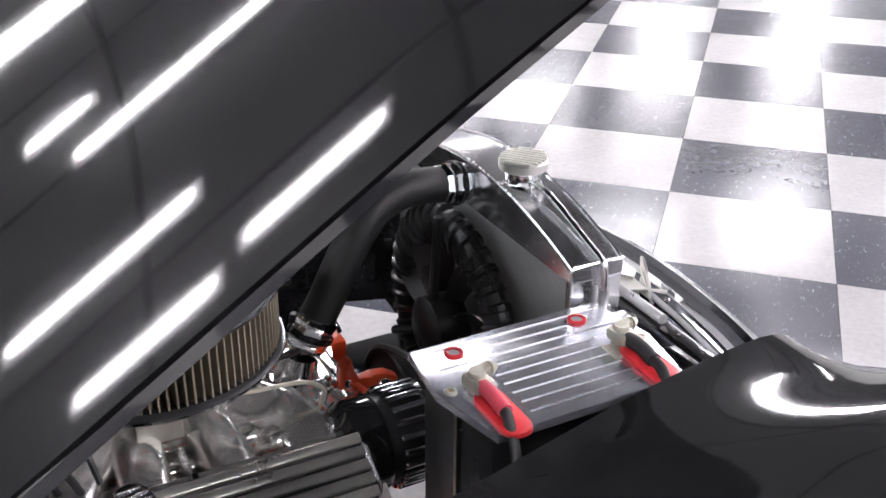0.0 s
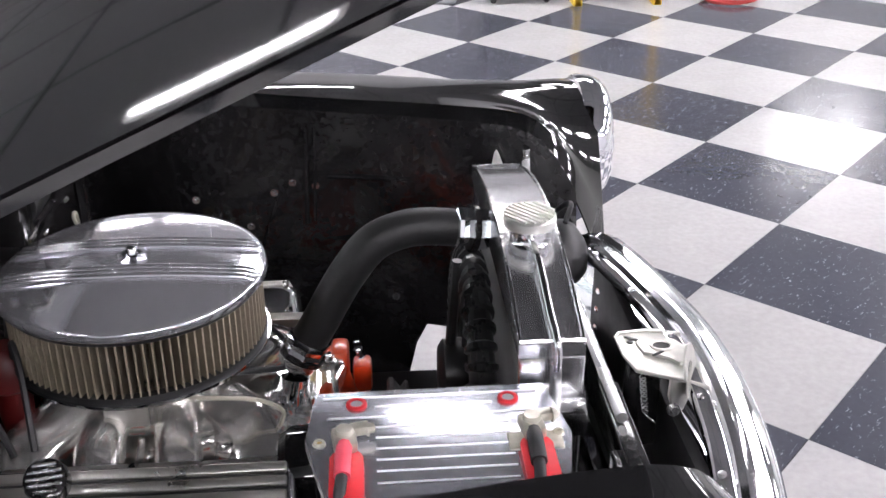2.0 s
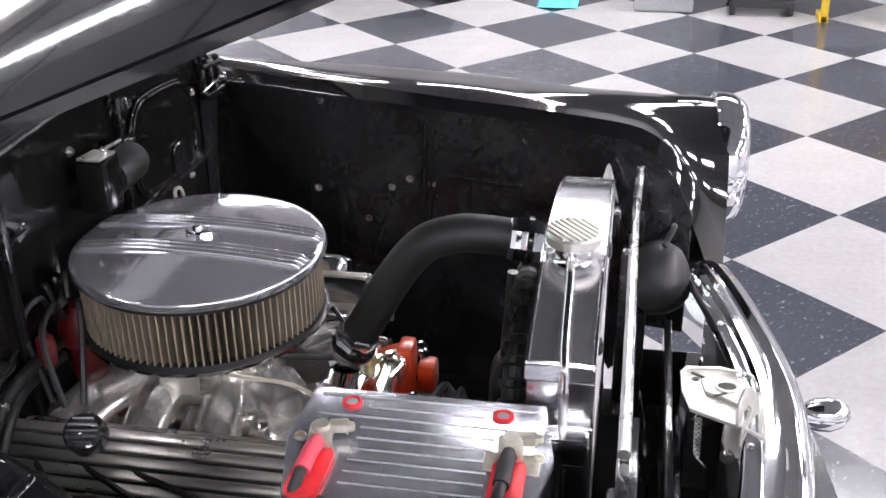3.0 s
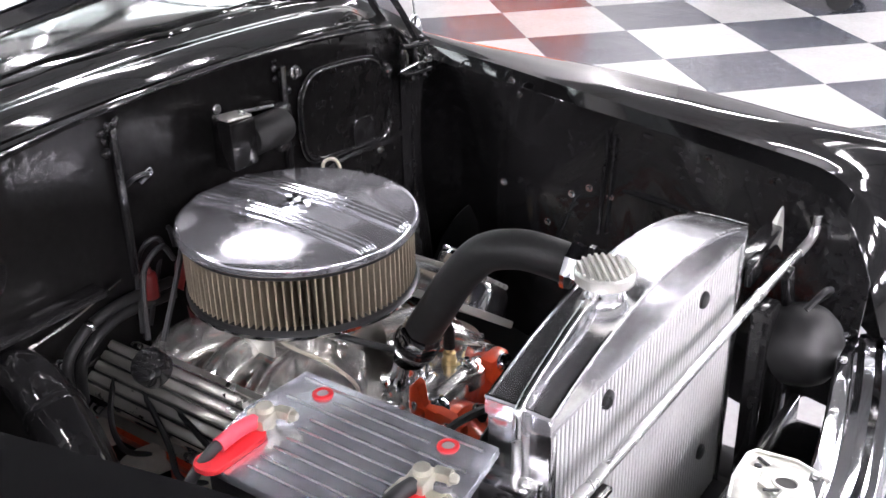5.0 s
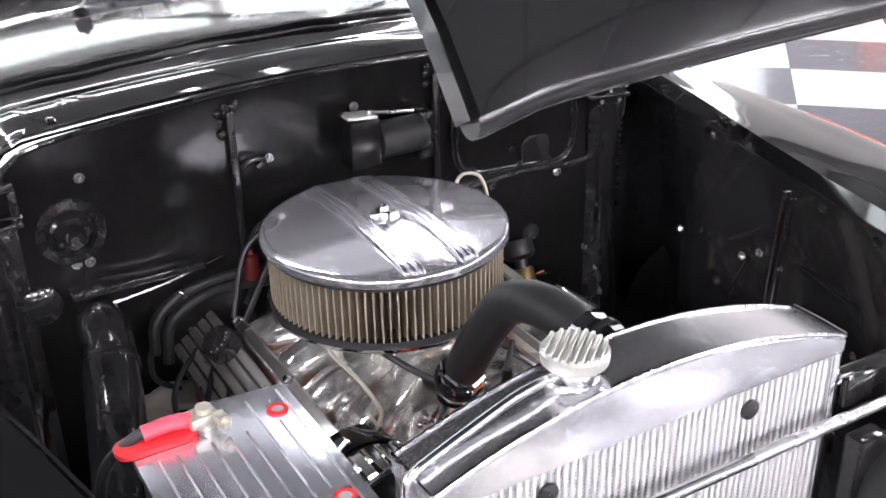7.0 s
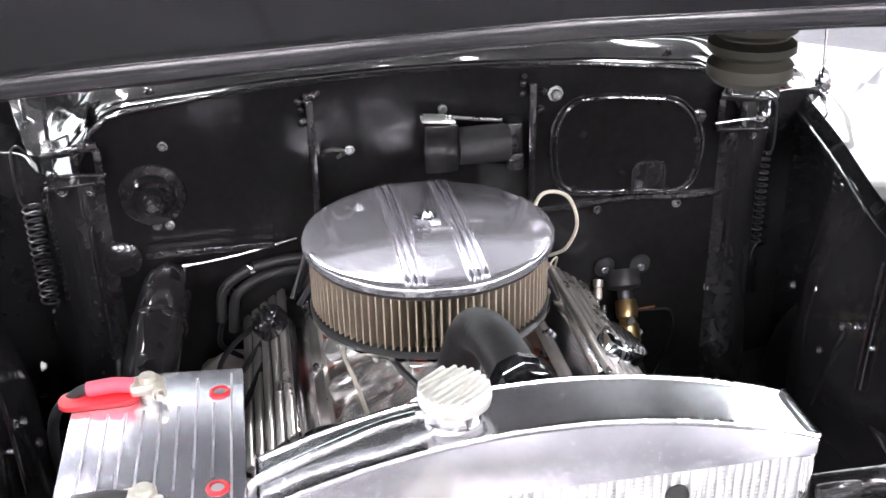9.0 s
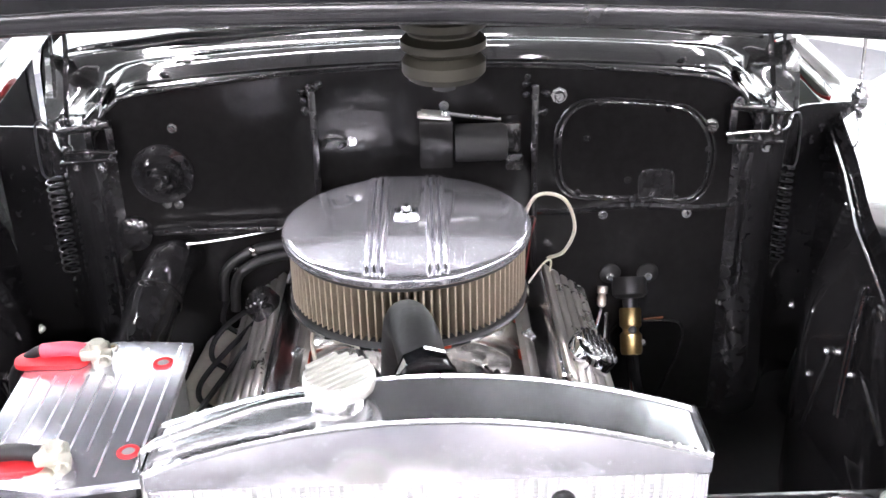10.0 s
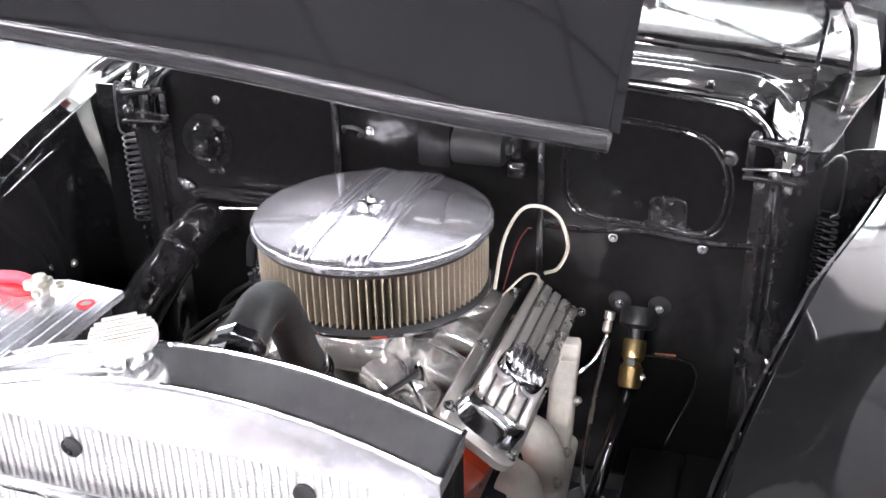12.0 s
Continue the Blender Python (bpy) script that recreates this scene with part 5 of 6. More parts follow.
def build_air_cleaner():
    c = (0.207, -0.002)
    a = thing("air_cleaner", "round polished aluminium air cleaner with a pleated tan filter", "air cleaner", at=(c[0], c[1], 0.74))
    at = Matrix.Translation((c[0], c[1], 0))
    part("base_pan", lathe([(0.0, 0.742), (0.06, 0.742), (0.075, 0.752), (0.157, 0.759), (0.172, 0.764), (0.1785, 0.770), (0.179, 0.774), (0.175, 0.774), (0.0, 0.766)], 64, at), CHROME, a)
    def dome(r):
        return 0.8945 - 0.0110 * (r / 0.17) ** 2
    n = 98
    bm = bmesh.new()
    rings = []
    for h in (0.774, 0.869):
        ring = []
        for k in range(n):
            for da, r in ((-0.11, 0.1725), (0.11, 0.1725), (0.26, 0.122), (0.74, 0.122)):
                a2 = 2 * math.pi * (k + da) / n
                ring.append(bm.verts.new((c[0] + r * math.cos(a2), c[1] + r * math.sin(a2), h)))
        rings.append(ring)
    for k in range(4 * n):
        j = (k + 1) % (4 * n)
        bm.faces.new((rings[0][k], rings[0][j], rings[1][j], rings[1][k]))
    f = part("filter_element", bm, PAPER, a, "pleated tan paper filter", angle=10)
    for r, z in ((0.1735, 0.776), (0.1735, 0.866)):
        part("filter_rim", lathe([(r - 0.012, z - 0.006), (r, z - 0.006), (r + 0.002, z), (r, z + 0.006), (r - 0.012, z + 0.006)], 64, at), RUBBER, f)
    lid = part("lid", lathe([(0.17 * k / 14, dome(0.17 * k / 14)) for k in range(15)] + [(0.1765, 0.8825), (0.1795, 0.8808), (0.1808, 0.878), (0.1812, 0.874), (0.181, 0.8695), (0.1795, 0.868), (0.176, 0.8685), (0.0, 0.874)], 96, at), LID, a, "mirror-polished lid with raised fins")
    for side in (-1, 1):
        for k in range(3):
            yy = side * 0.042 + (k - 1) * 0.0105
            half = math.sqrt(0.172 ** 2 - yy ** 2)
            pts = [Vector((c[0] + q * half, c[1] + yy, dome(math.hypot(q * half, yy)) + (0.0012 if abs(q) < 0.96 else -0.004))) for q in (-1, -0.95, -0.8, -0.5, -0.2, 0.2, 0.5, 0.8, 0.95, 1)]
            part("lid_fin", add_sweep(bmesh.new(), smooth_path(pts, 4), [(0.0052, -0.004), (0.0046, 0.001), (0.0034, 0.0042), (0.0014, 0.0056), (-0.0014, 0.0056), (-0.0034, 0.0042), (-0.0046, 0.001), (-0.0052, -0.004)]), LID, lid)
    star = []
    for k in range(12):
        r = 0.02 if k % 2 == 0 else 0.0095
        star.append((r * math.cos(math.pi * k / 6), r * math.sin(math.pi * k / 6)))
    nut = part("wing_nut", prism(star, 0.008, Matrix.Translation((c[0], c[1], 0.8946)), 0.003), CHROME, a, "star-shaped chrome wing nut")
    part("nut_hub", lathe([(0, 0.016), (0.005, 0.016), (0.008, 0.012), (0.009, 0.0), (0, 0)], 14, Matrix.Translation((c[0], c[1], 0.8950))), CHROME, nut)


def build_radiator():
    r = thing("radiator", "bare polished aluminium radiator with a domed top tank", "radiator", at=(0.745, 0.022, 0.35))
    yc, hw = 0.022, 0.275

    def top(y):
        return 0.886 + 0.052 * (1 - ((y - yc) / hw) ** 2)
    ys = [yc - hw + 2 * hw * k / 32 for k in range(33)]
    bm = bmesh.new()
    loop = []
    for y in ys:
        z = top(y)
        loop.append([bm.verts.new(p) for p in ((0.703, y, 0.867), (0.703, y, z - 0.004), (0.706, y, z), (0.780, y, z), (0.784, y, z - 0.004), (0.784, y, 0.867))])
    for a, b in zip(loop, loop[1:]):
        for k in range(6):
            bm.faces.new((a[k], a[(k + 1) % 6], b[(k + 1) % 6], b[k]))
    bm.faces.new(loop[0])
    bm.faces.new(loop[-1])
    tank = part("top_tank", bm, TANK, r, "polished welded top tank", angle=30)
    rnd = random.Random(4)
    for x in (0.782, 0.705):
        pts = [Vector((x, y, top(y) + 0.0005)) for y in [yc - hw + 2 * hw * k / 220 for k in range(221)]]
        part("weld_bead", add_sweep(bmesh.new(), pts, lambda t: circle(0.0022 + 0.0009 * rnd.random(), 6)), POLISHED, tank)
    for y in (yc - hw, yc + hw):
        part("weld_bead", tube([(0.704, y, 0.889), (0.743, y, 0.89), (0.783, y, 0.889)], 0.0028, 6), POLISHED, tank)
    # core
    core = part("core", box((0.748, yc, 0.62), (0.058, 0.53, 0.50), 0.0), FIN, r, "fine bare aluminium cooling fins")
    b0 = box((0.779, 0, 0.622), (0.006, 0.0042, 0.50), 0.0015, None, 1)
    me = finish("cooling_tube", b0, FIN)
    for k in range(54):
        t = new("cooling_tube", me)
        t.parent = core
        t.location = (0, yc - 0.252 + k * 0.0095, 0)
    # fin strips between the tubes
    bm = bmesh.new()
    for k in range(100):
        z = 0.375 + k * 0.005
        v = [bm.verts.new(p) for p in ((0.7775, yc - 0.26, z), (0.7775, yc + 0.26, z), (0.7795, yc + 0.26, z + 0.0012), (0.7795, yc - 0.26, z + 0.0012))]
        bm.faces.new(v)
    tagged(part("fin_field", bm, CREVICE, core), kind="stuff")
    for s in (-1, 1):
        part("side_channel", box((0.745, yc + s * 0.267, 0.607), (0.080, 0.014, 0.518), 0.003), POLISHED, r)
        part("mount_foot", box((0.748, yc + s * 0.28, 0.36), (0.07, 0.05, 0.02), 0.003), POLISHED, r)
    part("bottom_tank", box((0.745, yc, 0.37), (0.08, 0.55, 0.06), 0.01), POLISHED, r)
    for y in (-0.121, 0.153):
        part("fan_tie", lathe([(0, 0.006), (0.008, 0.006), (0.012, 0.004), (0.0125, 0), (0, 0)], 12, axis((0.782, y, 0.838), (1, 0, 0))), PLASTIC, r, "black plastic fan tie")
    for y in (-0.1, 0.2):
        part("fan_tie", lathe([(0, 0.006), (0.008, 0.006), (0.012, 0.004), (0.0125, 0), (0, 0)], 12, axis((0.782, y, 0.56), (1, 0, 0))), PLASTIC, r)
    # filler neck and cap
    neck = part("filler_neck", lathe([(0.030, 0.0), (0.027, 0.004), (0.025, 0.008), (0.025, 0.022), (0.031, 0.026), (0.031, 0.030), (0, 0.030)], 28, Matrix.Translation((0.742, -0.062, 0.928))), POLISHED, r)
    cap = part("radiator_cap", lathe([(0.030, 0.0), (0.0345, 0.002), (0.0355, 0.006), (0.0355, 0.014), (0.033, 0.017), (0.0, 0.0175)], 36, Matrix.Translation((0.742, -0.062, 0.952))), ZINC, r, "finned aluminium radiator cap")
    for k in range(8):
        o = -0.028 + k * 0.008
        L = 2 * math.sqrt(0.0335 ** 2 - o ** 2)
        part("cap_fin", box((0.742, -0.062, 0.970), (0.0042, L, 0.004), 0.001, pose(0, 0, 0, 0, 0, 40) @ Matrix.Translation((o, 0, 0))), ZINC, cap)
    part("overflow_spout", tube([(0.742, -0.082, 0.94), (0.742, -0.105, 0.941)], 0.005, 10, 1), POLISHED, neck)
    part("overflow_tube", tube([(0.742, -0.10, 0.941), (0.744, -0.14, 0.934), (0.746, -0.22, 0.906), (0.748, -0.252, 0.893), (0.749, -0.262, 0.875), (0.749, -0.262, 0.80), (0.748, -0.262, 0.70)], 0.0055, 10), STEEL, r, "bright overflow tube along the tank")
    part("hose_neck", lathe([(0.026, 0.0), (0.022, -0.002), (0.022, -0.05), (0.019, -0.05)], 24, axis((0.704, 0.028, 0.905), (1, 0, 0))), POLISHED, r)
    part("side_bracket", box((0.748, -0.268, 0.79), (0.075, 0.012, 0.05), 0.004), POLISHED, r)
    part("bracket_box", box((0.752, -0.285, 0.80), (0.06, 0.03, 0.035), 0.004), POLISHED, r)
    # fan and shroud behind the core
    fc = Vector((0.675, 0.03, 0.665))
    ring = [fc + Vector((0.002, 0.165 * math.cos(2 * math.pi * k / 320), 0.165 * math.sin(2 * math.pi * k / 320))) for k in range(321)]
    fan = part("fan_shroud", add_sweep(bmesh.new(), ring, lambda t: [(a * 1.2, b * 0.8) for a, b in circle(0.023 + (0.006 if (t * 40) % 1 < 0.3 else 0.0), 14)], cap=False, up=(1, 0, 0)), PLASTIC, r, "black ribbed plastic fan shroud", angle=28)
    for k in range(10):
        a = 2 * math.pi * k / 10
        rows = []
        for i in range(6):
            rr = 0.05 + 0.125 * i / 5
            aa = a + 0.35 * (i / 5) ** 1.5
            rows.append([fc + Vector((0.012 * q, rr * math.cos(aa + 0.16 * q), rr * math.sin(aa + 0.16 * q))) for q in (-1, -0.3, 0.4, 1)])
        part("fan_blade", sheet(rows, 0.003), PLASTIC, fan)
    part("fan_motor", lathe([(0, -0.05), (0.04, -0.048), (0.052, -0.04), (0.055, 0.01), (0.0, 0.014)], 28, axis(fc, (1, 0, 0))), PLASTIC, fan)
    for k in range(3):
        a = radians(90 + 120 * k)
        part("shroud_arm", tube([fc + Vector((-0.03, 0.045 * math.cos(a), 0.045 * math.sin(a))), fc + Vector((-0.02, 0.19 * math.cos(a), 0.19 * math.sin(a)))], 0.008, 8, 1), PLASTIC, fan)


def build_hose():
    h = thing("radiator_hose", "black rubber upper radiator hose with chrome clamp ends", "hose", at=(0.42, -0.015, 0.70))
    part("rubber_hose", tube([(0.425, -0.012, 0.735), (0.455, -0.011, 0.785), (0.495, -0.006, 0.855), (0.535, 0.0, 0.903), (0.58, 0.008, 0.919), (0.62, 0.015, 0.918), (0.665, 0.022, 0.91)], 0.0265, 20, 8), RUBBER, h)
    for p, d in (((0.660, 0.021, 0.911), (1, 0.16, -0.15)), ((0.436, -0.012, 0.752), (-0.5, 0, -1))):
        c = part("clamp_cover", lathe([(0.0275, -0.012), (0.031, -0.01), (0.032, -0.004), (0.030, 0.004), (0.0325, 0.010), (0.032, 0.022), (0.03, 0.034), (0.026, 0.04), (0.024, 0.04)], 8, axis(p, d)), CHROME, h, "faceted chrome hose end", angle=20)
        part("clamp_ring", lathe([(0.031, 0.012), (0.034, 0.013), (0.034, 0.02), (0.031, 0.021)], 24, axis(p, d)), PANEL, c)


def build_battery():
    b = thing("battery", "black battery under a grooved brushed aluminium cover plate", "battery", at=(0.6, -0.365, 0.60))
    part("battery_case", box((0.6, -0.365, 0.715), (0.25, 0.17, 0.22), 0.008), PLASTIC, b)
    part("battery_tray", box((0.6, -0.37, 0.598), (0.29, 0.2, 0.012), 0.003), PANEL, b)
    for x in (0.472, 0.735):
        part("hold_down_rod", tube([(x, -0.378, 0.84), (x, -0.378, 0.60)], 0.005, 8, 1), STEEL, b)
    part("tray_leg", box((0.6, -0.40, 0.49), (0.06, 0.04, 0.21), 0.005), PANEL, b)
    poly = [(0.461, -0.270), (0.731, -0.268), (0.748, -0.366), (0.730, -0.460), (0.476, -0.462), (0.452, -0.362)]
    plate = part("cover_plate", prism(poly[::-1], 0.011, Matrix.Translation((0, 0, 0.831)), 0.0015), BRUSHED, b, "grooved brushed aluminium plate")
    for k in range(9):
        y = -0.283 - 0.0195 * k
        x0, x1 = (0.47, 0.72)
        if k in (1,):
            x0, x1 = 0.53, 0.665
        if 3 <= k <= 8:
            x0, x1 = 0.53, 0.68
        if k == 2:
            x0, x1 = 0.475, 0.725
        part("plate_groove", tube([(x0, y, 0.8416), (x1, y, 0.8414)], 0.0017, 6, 1), GROOVE, plate)
    for x in (0.509, 0.685):
        w = part("red_washer", lathe([(0.0072, 0.0), (0.0072, 0.0022), (0.009, 0.003), (0.0118, 0.002), (0.0125, 0.0)], 24, Matrix.Translation((x, -0.2965, 0.842))), REDRUBBER, plate, "red rubber ring")
        part("socket_bolt", lathe([(0.0, 0.001), (0.0068, 0.0015), (0.007, 0.0)], 12, Matrix.Translation((x, -0.2965, 0.842))), GREY, w)
    for x in (0.468, 0.732):
        part("plate_screw", lathe([(0.003, 0.0), (0.0035, 0.003), (0.006, 0.003), (0.0075, 0.0)], 16, Matrix.Translation((x, -0.368, 0.842))), LEAD, plate, "countersunk plate screw")
        part("screw_socket", lathe([(0.0, 0.0012), (0.003, 0.0015), (0.0034, 0.0005)], 12, Matrix.Translation((x, -0.368, 0.842))), BRASS, plate)
    for x, sleeve, yy in ((0.496, PINK, -0.014), (0.702, GREYCABLE, -0.004)):
        post = part("terminal", lathe([(0.0, 0.026), (0.009, 0.026), (0.0105, 0.022), (0.011, 0.0), (0.0, 0.0)], 18, Matrix.Translation((x, -0.362 + yy, 0.842))), LEAD, b, "lead battery terminal clamp")
        part("clamp", box((x, -0.366 + yy, 0.855), (0.026, 0.034, 0.015), 0.004, pose(0, 0, 0, 0, 0, 8), 2), LEAD, post)
        part("clamp_ear", box((x + 0.016, -0.348 + yy, 0.856), (0.022, 0.014, 0.012), 0.003, pose(0, 0, 0, 0, 0, 12)), LEAD, post)
        bolt((x + 0.026, -0.348 + yy, 0.856), (1, 0.2, 0), post, 0.006, 0.006, LEAD)
        part("red_insulator", prism(rounded(0.036, 0.09, 0.015, cx=x + 0.002, cy=-0.418 + yy), 0.006, Matrix.Translation((0, 0, 0.8425)), 0.002), REDRUBBER, post, "flat red rubber boot")
        part("cable_boot", tube([(x, -0.378 + yy, 0.856), (x - 0.001, -0.40 + yy, 0.859), (x - 0.002, -0.43 + yy, 0.856)], 0.009, 12), sleeve, post)
        part("battery_cable", tube([(x - 0.002, -0.425 + yy, 0.857), (x - 0.004, -0.455, 0.852), (x - 0.012, -0.487, 0.82), (x - 0.02, -0.497, 0.76), (x - 0.03, -0.49, 0.66)], 0.0065, 10), GREYCABLE, post)
    # thin lead-coloured slab standing in for a pale reflection on the plate
    part("reflection_patch", box((0.705, -0.38, 0.8425), (0.06, 0.03, 0.003), 0.001), LEAD, plate)


def build_horn():
    h = thing("horn", "matt black dome-shaped horn on a bracket", "horn", at=(0.86, 0.345, 0.62))
    m = axis((0.872, 0.36, 0.692), (1, -0.25, 0.4))
    part("horn_body", lathe([(0, 0.045), (0.02, 0.044), (0.045, 0.034), (0.058, 0.018), (0.063, 0.0), (0.062, -0.03), (0.05, -0.04), (0.0, -0.045)], 32, m), SATIN, h)
    part("horn_bracket", box((0.83, 0.375, 0.755), (0.012, 0.03, 0.1), 0.003, pose(0, 0, 0, 20, 0, 0)), PANEL, h)
    part("horn_bracket", box((0.84, 0.35, 0.56), (0.02, 0.03, 0.22), 0.003), PANEL, h)
    part("horn_wire", tube([(0.87, 0.33, 0.765), (0.885, 0.36, 0.785), (0.88, 0.41, 0.76), (0.84, 0.45, 0.70)], 0.005, 8), GREYCABLE, h)


def build_support():
    """Brace rod and strips in front of the radiator, fittings on the +y corner."""
    part("brace_rod", tube([(0.822, -0.30, 0.808), (0.821, 0.0, 0.806), (0.82, 0.30, 0.803), (0.822, 0.46, 0.80), (0.824, 0.492, 0.812), (0.824, 0.497, 0.838)], 0.0075, 10), STEEL, car, "bright brace rod across the radiator")
    st = part("support_strip", box((0.826, -0.36, 0.795), (0.024, 0.30, 0.008), 0.002), PANEL, car, "black drilled support strip")
    for k in range(4):
        part("strip_hole", lathe([(0, 0.001), (0.003, 0.001), (0.0035, 0)], 12, Matrix.Translation((0.826, -0.28 - k * 0.05, 0.7995))), SATIN, st)
    part("core_support", box((0.815, 0.325, 0.58), (0.03, 0.05, 0.36), 0.006), PANEL, car, "black core support panel")
    part("core_support", box((0.82, -0.42, 0.58), (0.03, 0.2, 0.4), 0.006), PANEL, car)
    tab = bmesh.new()
    add_grid(tab, [[Vector((0.752, 0.466, 0.79)), Vector((0.765, 0.498, 0.834))], [Vector((0.77, 0.462, 0.80)), Vector((0.769, 0.496, 0.84))], [Vector((0.79, 0.452, 0.785)), Vector((0.773, 0.493, 0.834))]], 0.004)
    part("corner_tab", tab, ZINC, car, "bright bent corner tab")
    part("tab_bracket", box((0.765, 0.40, 0.80), (0.03, 0.2, 0.03), 0.005), PANEL, car)
    part("tab_bracket", box((0.79, 0.325, 0.81), (0.012, 0.05, 0.04), 0.004), PANEL, car)
    part("splash_panel", box((0.835, -0.07, 0.45), (0.33, 0.70, 0.01), 0.002), SATIN, car)
    for y in (-0.62, 0.62):
        part("splash_panel", box((-0.05, y, 0.385), (0.66, 0.30, 0.01), 0.002), SATIN, car)
    part("splash_panel", box((0.95, 0.10, 0.436), (0.1, 0.8, 0.01), 0.002), SATIN, car)


def build_pipes():
    p = thing("heater_hose", "two black heater hoses looping off the firewall", "hose", at=(0.0, -0.25, 0.7))
    part("rubber_hose", tube([(0.02, -0.10, 0.757), (0.022, -0.19, 0.765), (0.022, -0.245, 0.759), (0.026, -0.275, 0.75), (0.03, -0.31, 0.722), (0.032, -0.318, 0.67)], 0.0085, 12), RUBBER, p)
    part("rubber_hose", tube([(0.02, -0.10, 0.735), (0.022, -0.19, 0.746), (0.026, -0.235, 0.742), (0.032, -0.265, 0.733), (0.034, -0.292, 0.708), (0.034, -0.30, 0.65)], 0.0085, 12), RUBBER, p)
    part("hose_clip", lathe([(0.0095, 0), (0.011, 0.002), (0.011, 0.007), (0.0095, 0.009)], 18, axis((0.0235, -0.257, 0.757), (0.1, -0.9, -0.25))), STEEL, p)
    d = thing("fresh_air_duct", "thick glossy black duct curving down from the firewall", "duct", at=(0.0, -0.4, 0.73))
    part("duct_tube", tube([(-0.005, -0.385, 0.735), (0.08, -0.395, 0.745), (0.2, -0.42, 0.68), (0.36, -0.47, 0.50), (0.42, -0.48, 0.40)], 0.04, 20), PANEL, d)
    part("duct_band", lathe([(0.041, 0), (0.043, 0.003), (0.043, 0.012), (0.041, 0.015)], 24, axis((0.12, -0.402, 0.73), (0.8, -0.15, -0.35))), PANEL, d)
    k = thing("dipstick", "thin bright steel dipstick rod against the firewall", "rod", at=(0.1, -0.38, 0.8))
    part("rod", tube([(0.037, -0.397, 0.774), (0.03, -0.29, 0.783), (0.01, -0.186, 0.795)], 0.0024, 8), STEEL, k)
    part("rod_end", lathe([(0, 0), (0.004, 0.001), (0.004, 0.03), (0, 0.032)], 10, axis((0.038, -0.405, 0.773), (0, 1, 0.08))), PANEL, k)
    v = thing("vacuum_tube", "pale plastic vacuum tube looping beside the air cleaner", "tube", at=(0.1, 0.2, 0.75))
    part("loop", tube([(0.15, 0.17, 0.75), (0.11, 0.175, 0.82), (0.08, 0.20, 0.862), (0.07, 0.245, 0.852), (0.065, 0.265, 0.80), (0.06, 0.25, 0.755), (0.045, 0.225, 0.735)], 0.003, 8), WIRE, v)
    part("second_wire", tube([(0.13, 0.178, 0.74), (0.10, 0.19, 0.80), (0.07, 0.20, 0.82), (0.0, 0.19, 0.79)], 0.0013, 6), DIMRED, v)
    part("second_wire", tube([(0.14, 0.18, 0.735), (0.12, 0.21, 0.765), (0.09, 0.225, 0.75), (0.07, 0.22, 0.70)], 0.0017, 6), WIRE, v)
    w = thing("black_wire", "thin black wiring running under the air cleaner", "wire", at=(0.3, -0.05, 0.73))
    part("strand", tube([(0.42, 0.02, 0.70), (0.40, -0.03, 0.725), (0.35, -0.07, 0.748), (0.28, -0.08, 0.752), (0.22, -0.05, 0.752)], 0.005, 8), GREYCABLE, w)
    part("strand", tube([(0.36, 0.12, 0.72), (0.40, 0.08, 0.70), (0.43, 0.03, 0.70)], 0.0045, 8), GREYCABLE, w)
    a = thing("antenna", "chrome radio antenna base with a mast on the fender", "antenna", at=(-0.163, 0.793, 0.915))
    part("antenna_base", lathe([(0, 0.0), (0.016, 0.0), (0.018, 0.006), (0.015, 0.012), (0.016, 0.016), (0.013, 0.024), (0.010, 0.034), (0.006, 0.04), (0, 0.04)], 20, Matrix.Translation((-0.163, 0.793, 0.916))), CHROME, a)
    part("mast", tube([(-0.163, 0.793, 0.95), (-0.183, 0.793, 1.14)], 0.003, 8, 1), STEEL, a)


engine = build_engine()
build_air_cleaner()
build_radiator()
build_hose()
build_battery()
build_horn()
build_support()
build_pipes()


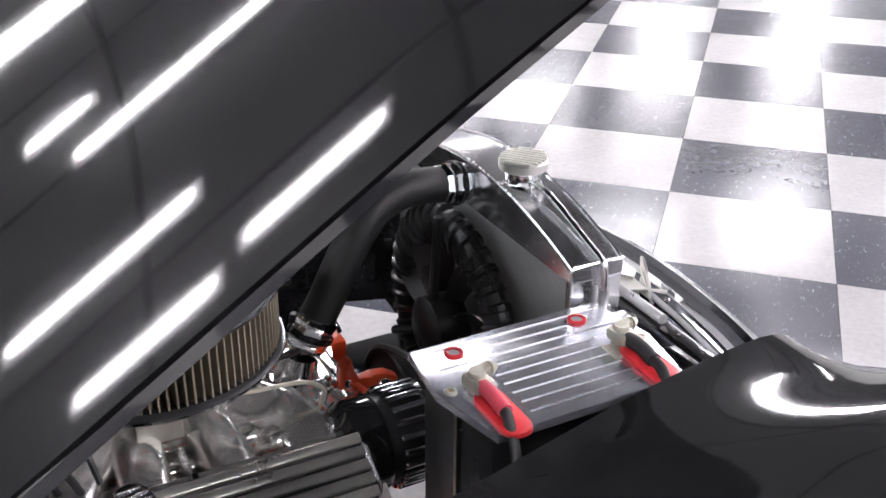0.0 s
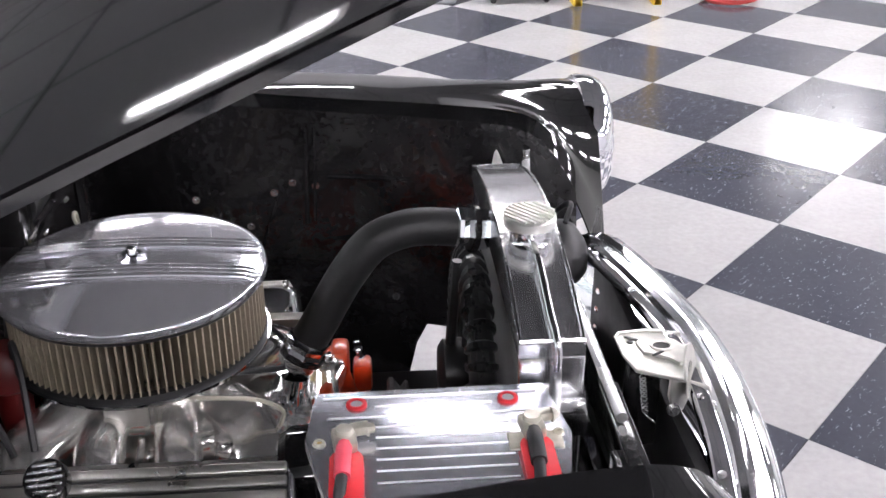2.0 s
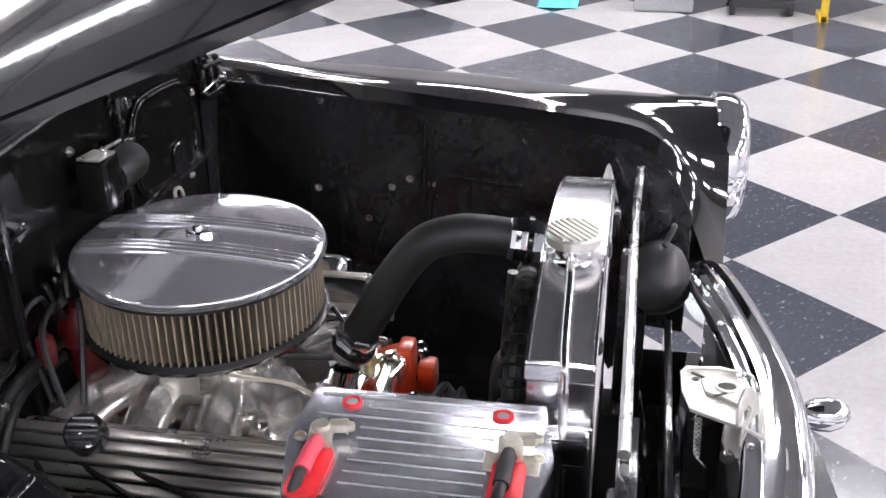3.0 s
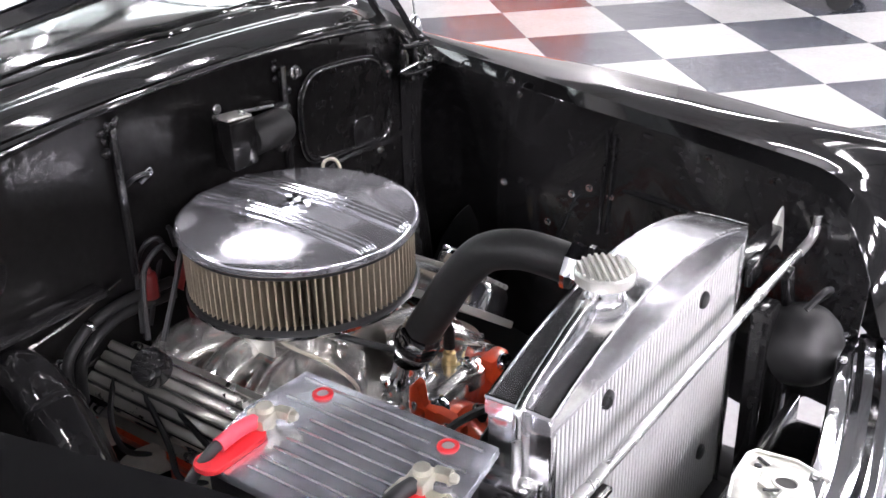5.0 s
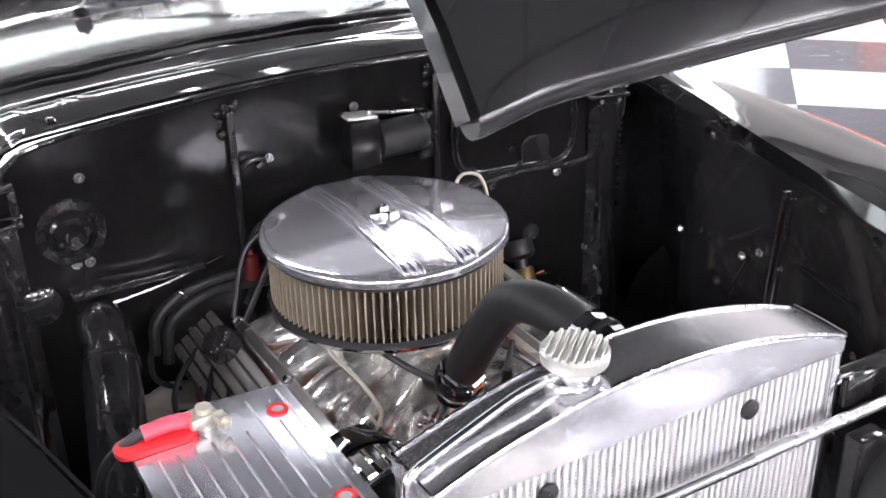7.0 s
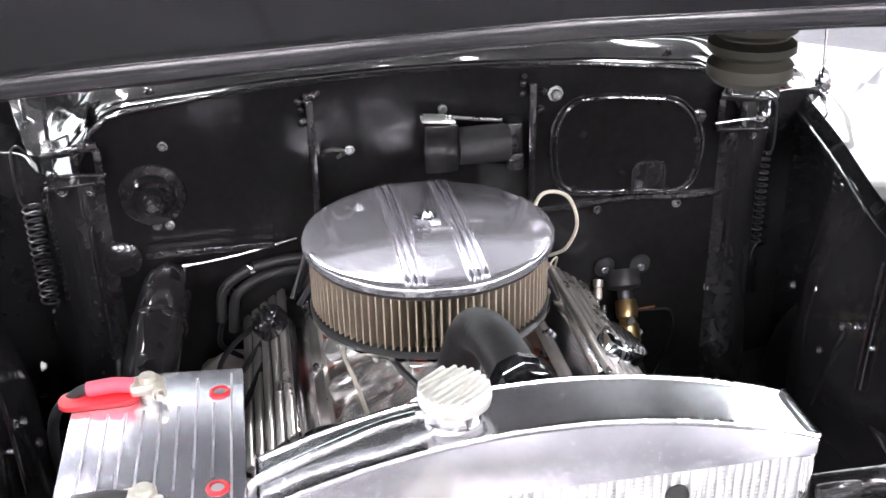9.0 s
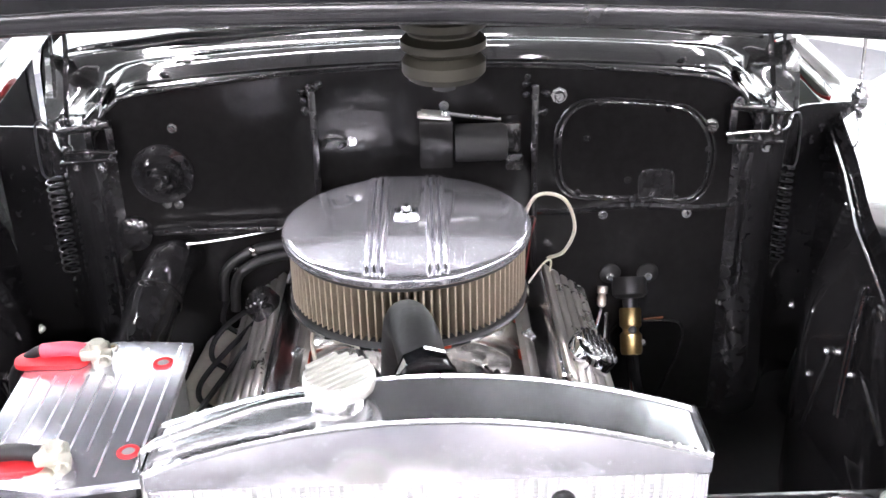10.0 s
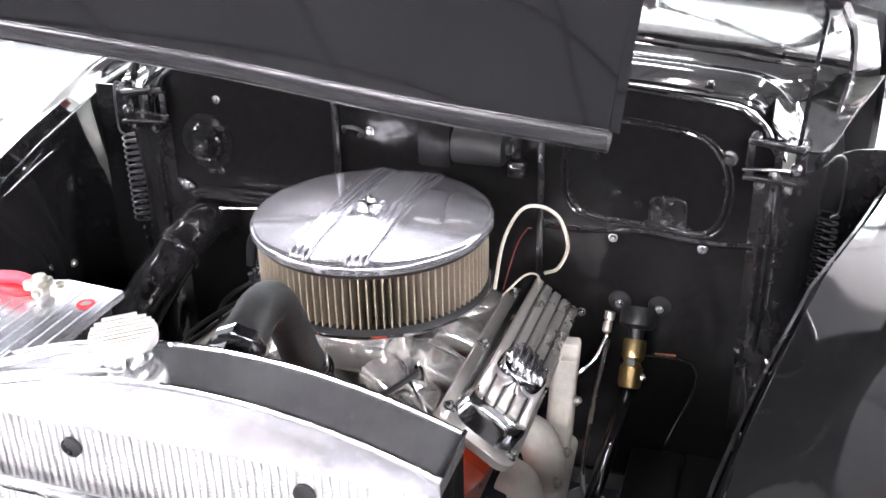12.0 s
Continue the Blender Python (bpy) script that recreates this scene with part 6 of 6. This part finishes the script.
# ---- things further off on the floor ----
def build_far():
    g = thing("storage_box", "plain grey plastic storage box on the floor", "box", at=(0.93, 5.15, 0))
    part("bin", box((0.93, 5.15, 0.16), (0.34, 0.3, 0.32), 0.02), GREY, g)
    part("lid", box((0.93, 5.15, 0.335), (0.37, 0.33, 0.03), 0.01), GREY, g)
    k = thing("shop_cart", "black wheeled shop cart", "cart", at=(1.48, 5.15, 0))
    part("cart_body", box((1.48, 5.18, 0.32), (0.40, 0.4, 0.46), 0.02), SATIN, k)
    part("cart_shelf", box((1.48, 5.0, 0.07), (0.36, 0.05, 0.05), 0.01), PLASTIC, k)
    for dx in (-0.16, 0.16):
        for dy in (-0.14, 0.16):
            part("caster", lathe([(0, -0.015), (0.04, -0.015), (0.045, -0.01), (0.045, 0.01), (0.04, 0.015), (0, 0.015)], 18, axis((1.48 + dx, 5.15 + dy, 0.045), (1, 0, 0))), RUBBER, k)
    y = thing("work_stand", "yellow steel work stand on two legs", "stand", at=(2.05, 4.9, 0))
    for x in (1.81, 2.29):
        part("leg", box((x, 4.9, 0.4), (0.04, 0.04, 0.8), 0.004), YELLOW, y)
        part("foot", box((x, 4.96, 0.02), (0.05, 0.16, 0.04), 0.004), YELLOW, y)
    part("top", box((2.05, 5.05, 0.82), (0.7, 0.4, 0.04), 0.005), YELLOW, y)
    part("shelf", box((2.05, 5.1, 0.25), (0.46, 0.3, 0.02), 0.003), SATIN, y)
    c = thing("cloth", "crumpled turquoise cloth lying on the floor", "cloth", at=(0.31, 5.12, 0))
    rows = [[Vector((0.31 + 0.02 * i - 0.12, 5.12 + 0.02 * j - 0.12, 0.012 + 0.05 * abs(noise.noise(Vector((i * 0.35, j * 0.3, 2)))) * (1 if 0 < i < 12 and 0 < j < 12 else 0.1))) for j in range(13)] for i in range(13)]
    part("fabric", sheet(rows, 0.004), BLUE, c)
    h = thing("air_hose", "coiled dark red air hose lying on the floor", "hose", at=(2.75, 4.95, 0))
    pts = [(2.75 + (0.14 + 0.02 * (i % 3)) * math.cos(i * 0.9), 4.95 + 0.14 * math.sin(i * 0.9), 0.008 + 0.002 * (i % 4) + 0.0008 * i) for i in range(24)]
    part("coil", tube(pts, 0.007, 8, 4), HOSE_O, h)
    t = thing("tool_cabinet", "red steel tool cabinet with drawers on casters", "cabinet", at=(-3.4, 6.5, 0))
    part("cabinet_body", box((-3.4, 6.5, 0.55), (1.1, 0.5, 0.86), 0.01), TOOLRED, t)
    for k2 in range(5):
        d = part("drawer", box((-3.4, 6.24, 0.24 + k2 * 0.155), (1.04, 0.03, 0.145), 0.006), TOOLRED, t)
        part("handle", box((-3.4, 6.22, 0.29 + k2 * 0.155), (0.96, 0.02, 0.018), 0.004), STEEL, d)
    for dx in (-0.48, 0.48):
        for dy in (-0.18, 0.18):
            part("caster", lathe([(0, -0.02), (0.055, -0.02), (0.06, -0.01), (0.06, 0.01), (0.055, 0.02), (0, 0.02)], 18, axis((-3.4 + dx, 6.5 + dy, 0.06), (1, 0, 0))), RUBBER, t)
    # low wheeled shape added in place of a black car's front corner
    b = thing("floor_jack", "low black wheeled shape standing in for a dark car corner", "jack", at=(-0.75, 5.2, 0))
    part("frame", box((-0.75, 5.25, 0.14), (0.8, 0.34, 0.12), 0.03), SATIN, b)
    part("upper_bar", tube([(-0.45, 5.25, 0.2), (-0.8, 5.25, 0.26), (-1.05, 5.25, 0.2)], 0.04, 10), SATIN, b)
    for dx in (-0.33, 0.33):
        for dy in (-0.16, 0.16):
            part("wheel", lathe([(0, -0.025), (0.07, -0.025), (0.08, -0.015), (0.08, 0.015), (0.07, 0.025), (0, 0.025)], 20, axis((-0.75 + dx, 5.25 + dy, 0.08), (0, 1, 0))), RUBBER, b)


build_far()


# ---- floor tiles ----
def build_tiles():
    floor = bpy.data.objects["floor"]
    s, a = 0.552, radians(46.37)
    u, v = Vector((math.cos(a), math.sin(a), 0)), Vector((math.sin(a), -math.cos(a), 0))
    o = Vector((1.942, 1.077, 0))
    g = 0.0012
    meshes = []
    for m in (TILE_W, TILE_D):
        bm = box((0, 0, -0.003), (s - g, s - g, 0.006), 0.0007, None, 1)
        meshes.append(finish("tile", bm, m))
    near, far = [], ([], [])
    for i in range(-45, 45):
        for j in range(-45, 45):
            c = o + u * (i + 0.5) * s + v * (j + 0.5) * s
            if not (ROOM[0] + 0.4 < c.x < ROOM[1] - 0.4 and ROOM[2] + 0.4 < c.y < ROOM[3] - 0.4):
                continue
            near.append(((c - Vector((1.0, 3.0, 0))).length, i, j, c))
    near.sort(key=lambda r: r[0])
    for k, (d, i, j, c) in enumerate(near):
        if k < 300:
            t = new("tile", meshes[(i + j) % 2])
            t.parent = floor
            t.matrix_basis = Matrix.Translation(c) @ Matrix.Rotation(a, 4, "Z")
        else:
            far[(i + j) % 2].append(c)
    for cs, m, n in ((far[0], TILE_W, "white_tile_field"), (far[1], TILE_D, "dark_tile_field")):
        vs, fs = [], []
        h = (s - g) / 2
        for c in cs:
            b = len(vs)
            vs += [c + u * h * p + v * h * q for p, q in ((-1, -1), (1, -1), (1, 1), (-1, 1))]
            fs.append((b, b + 3, b + 2, b + 1))
        me = bpy.data.meshes.new(n)
        me.from_pydata(vs, [], fs)
        me.materials.append(m)
        ob = new(n, me)
        ob.parent = floor
        tagged(ob, kind="stuff")


build_tiles()
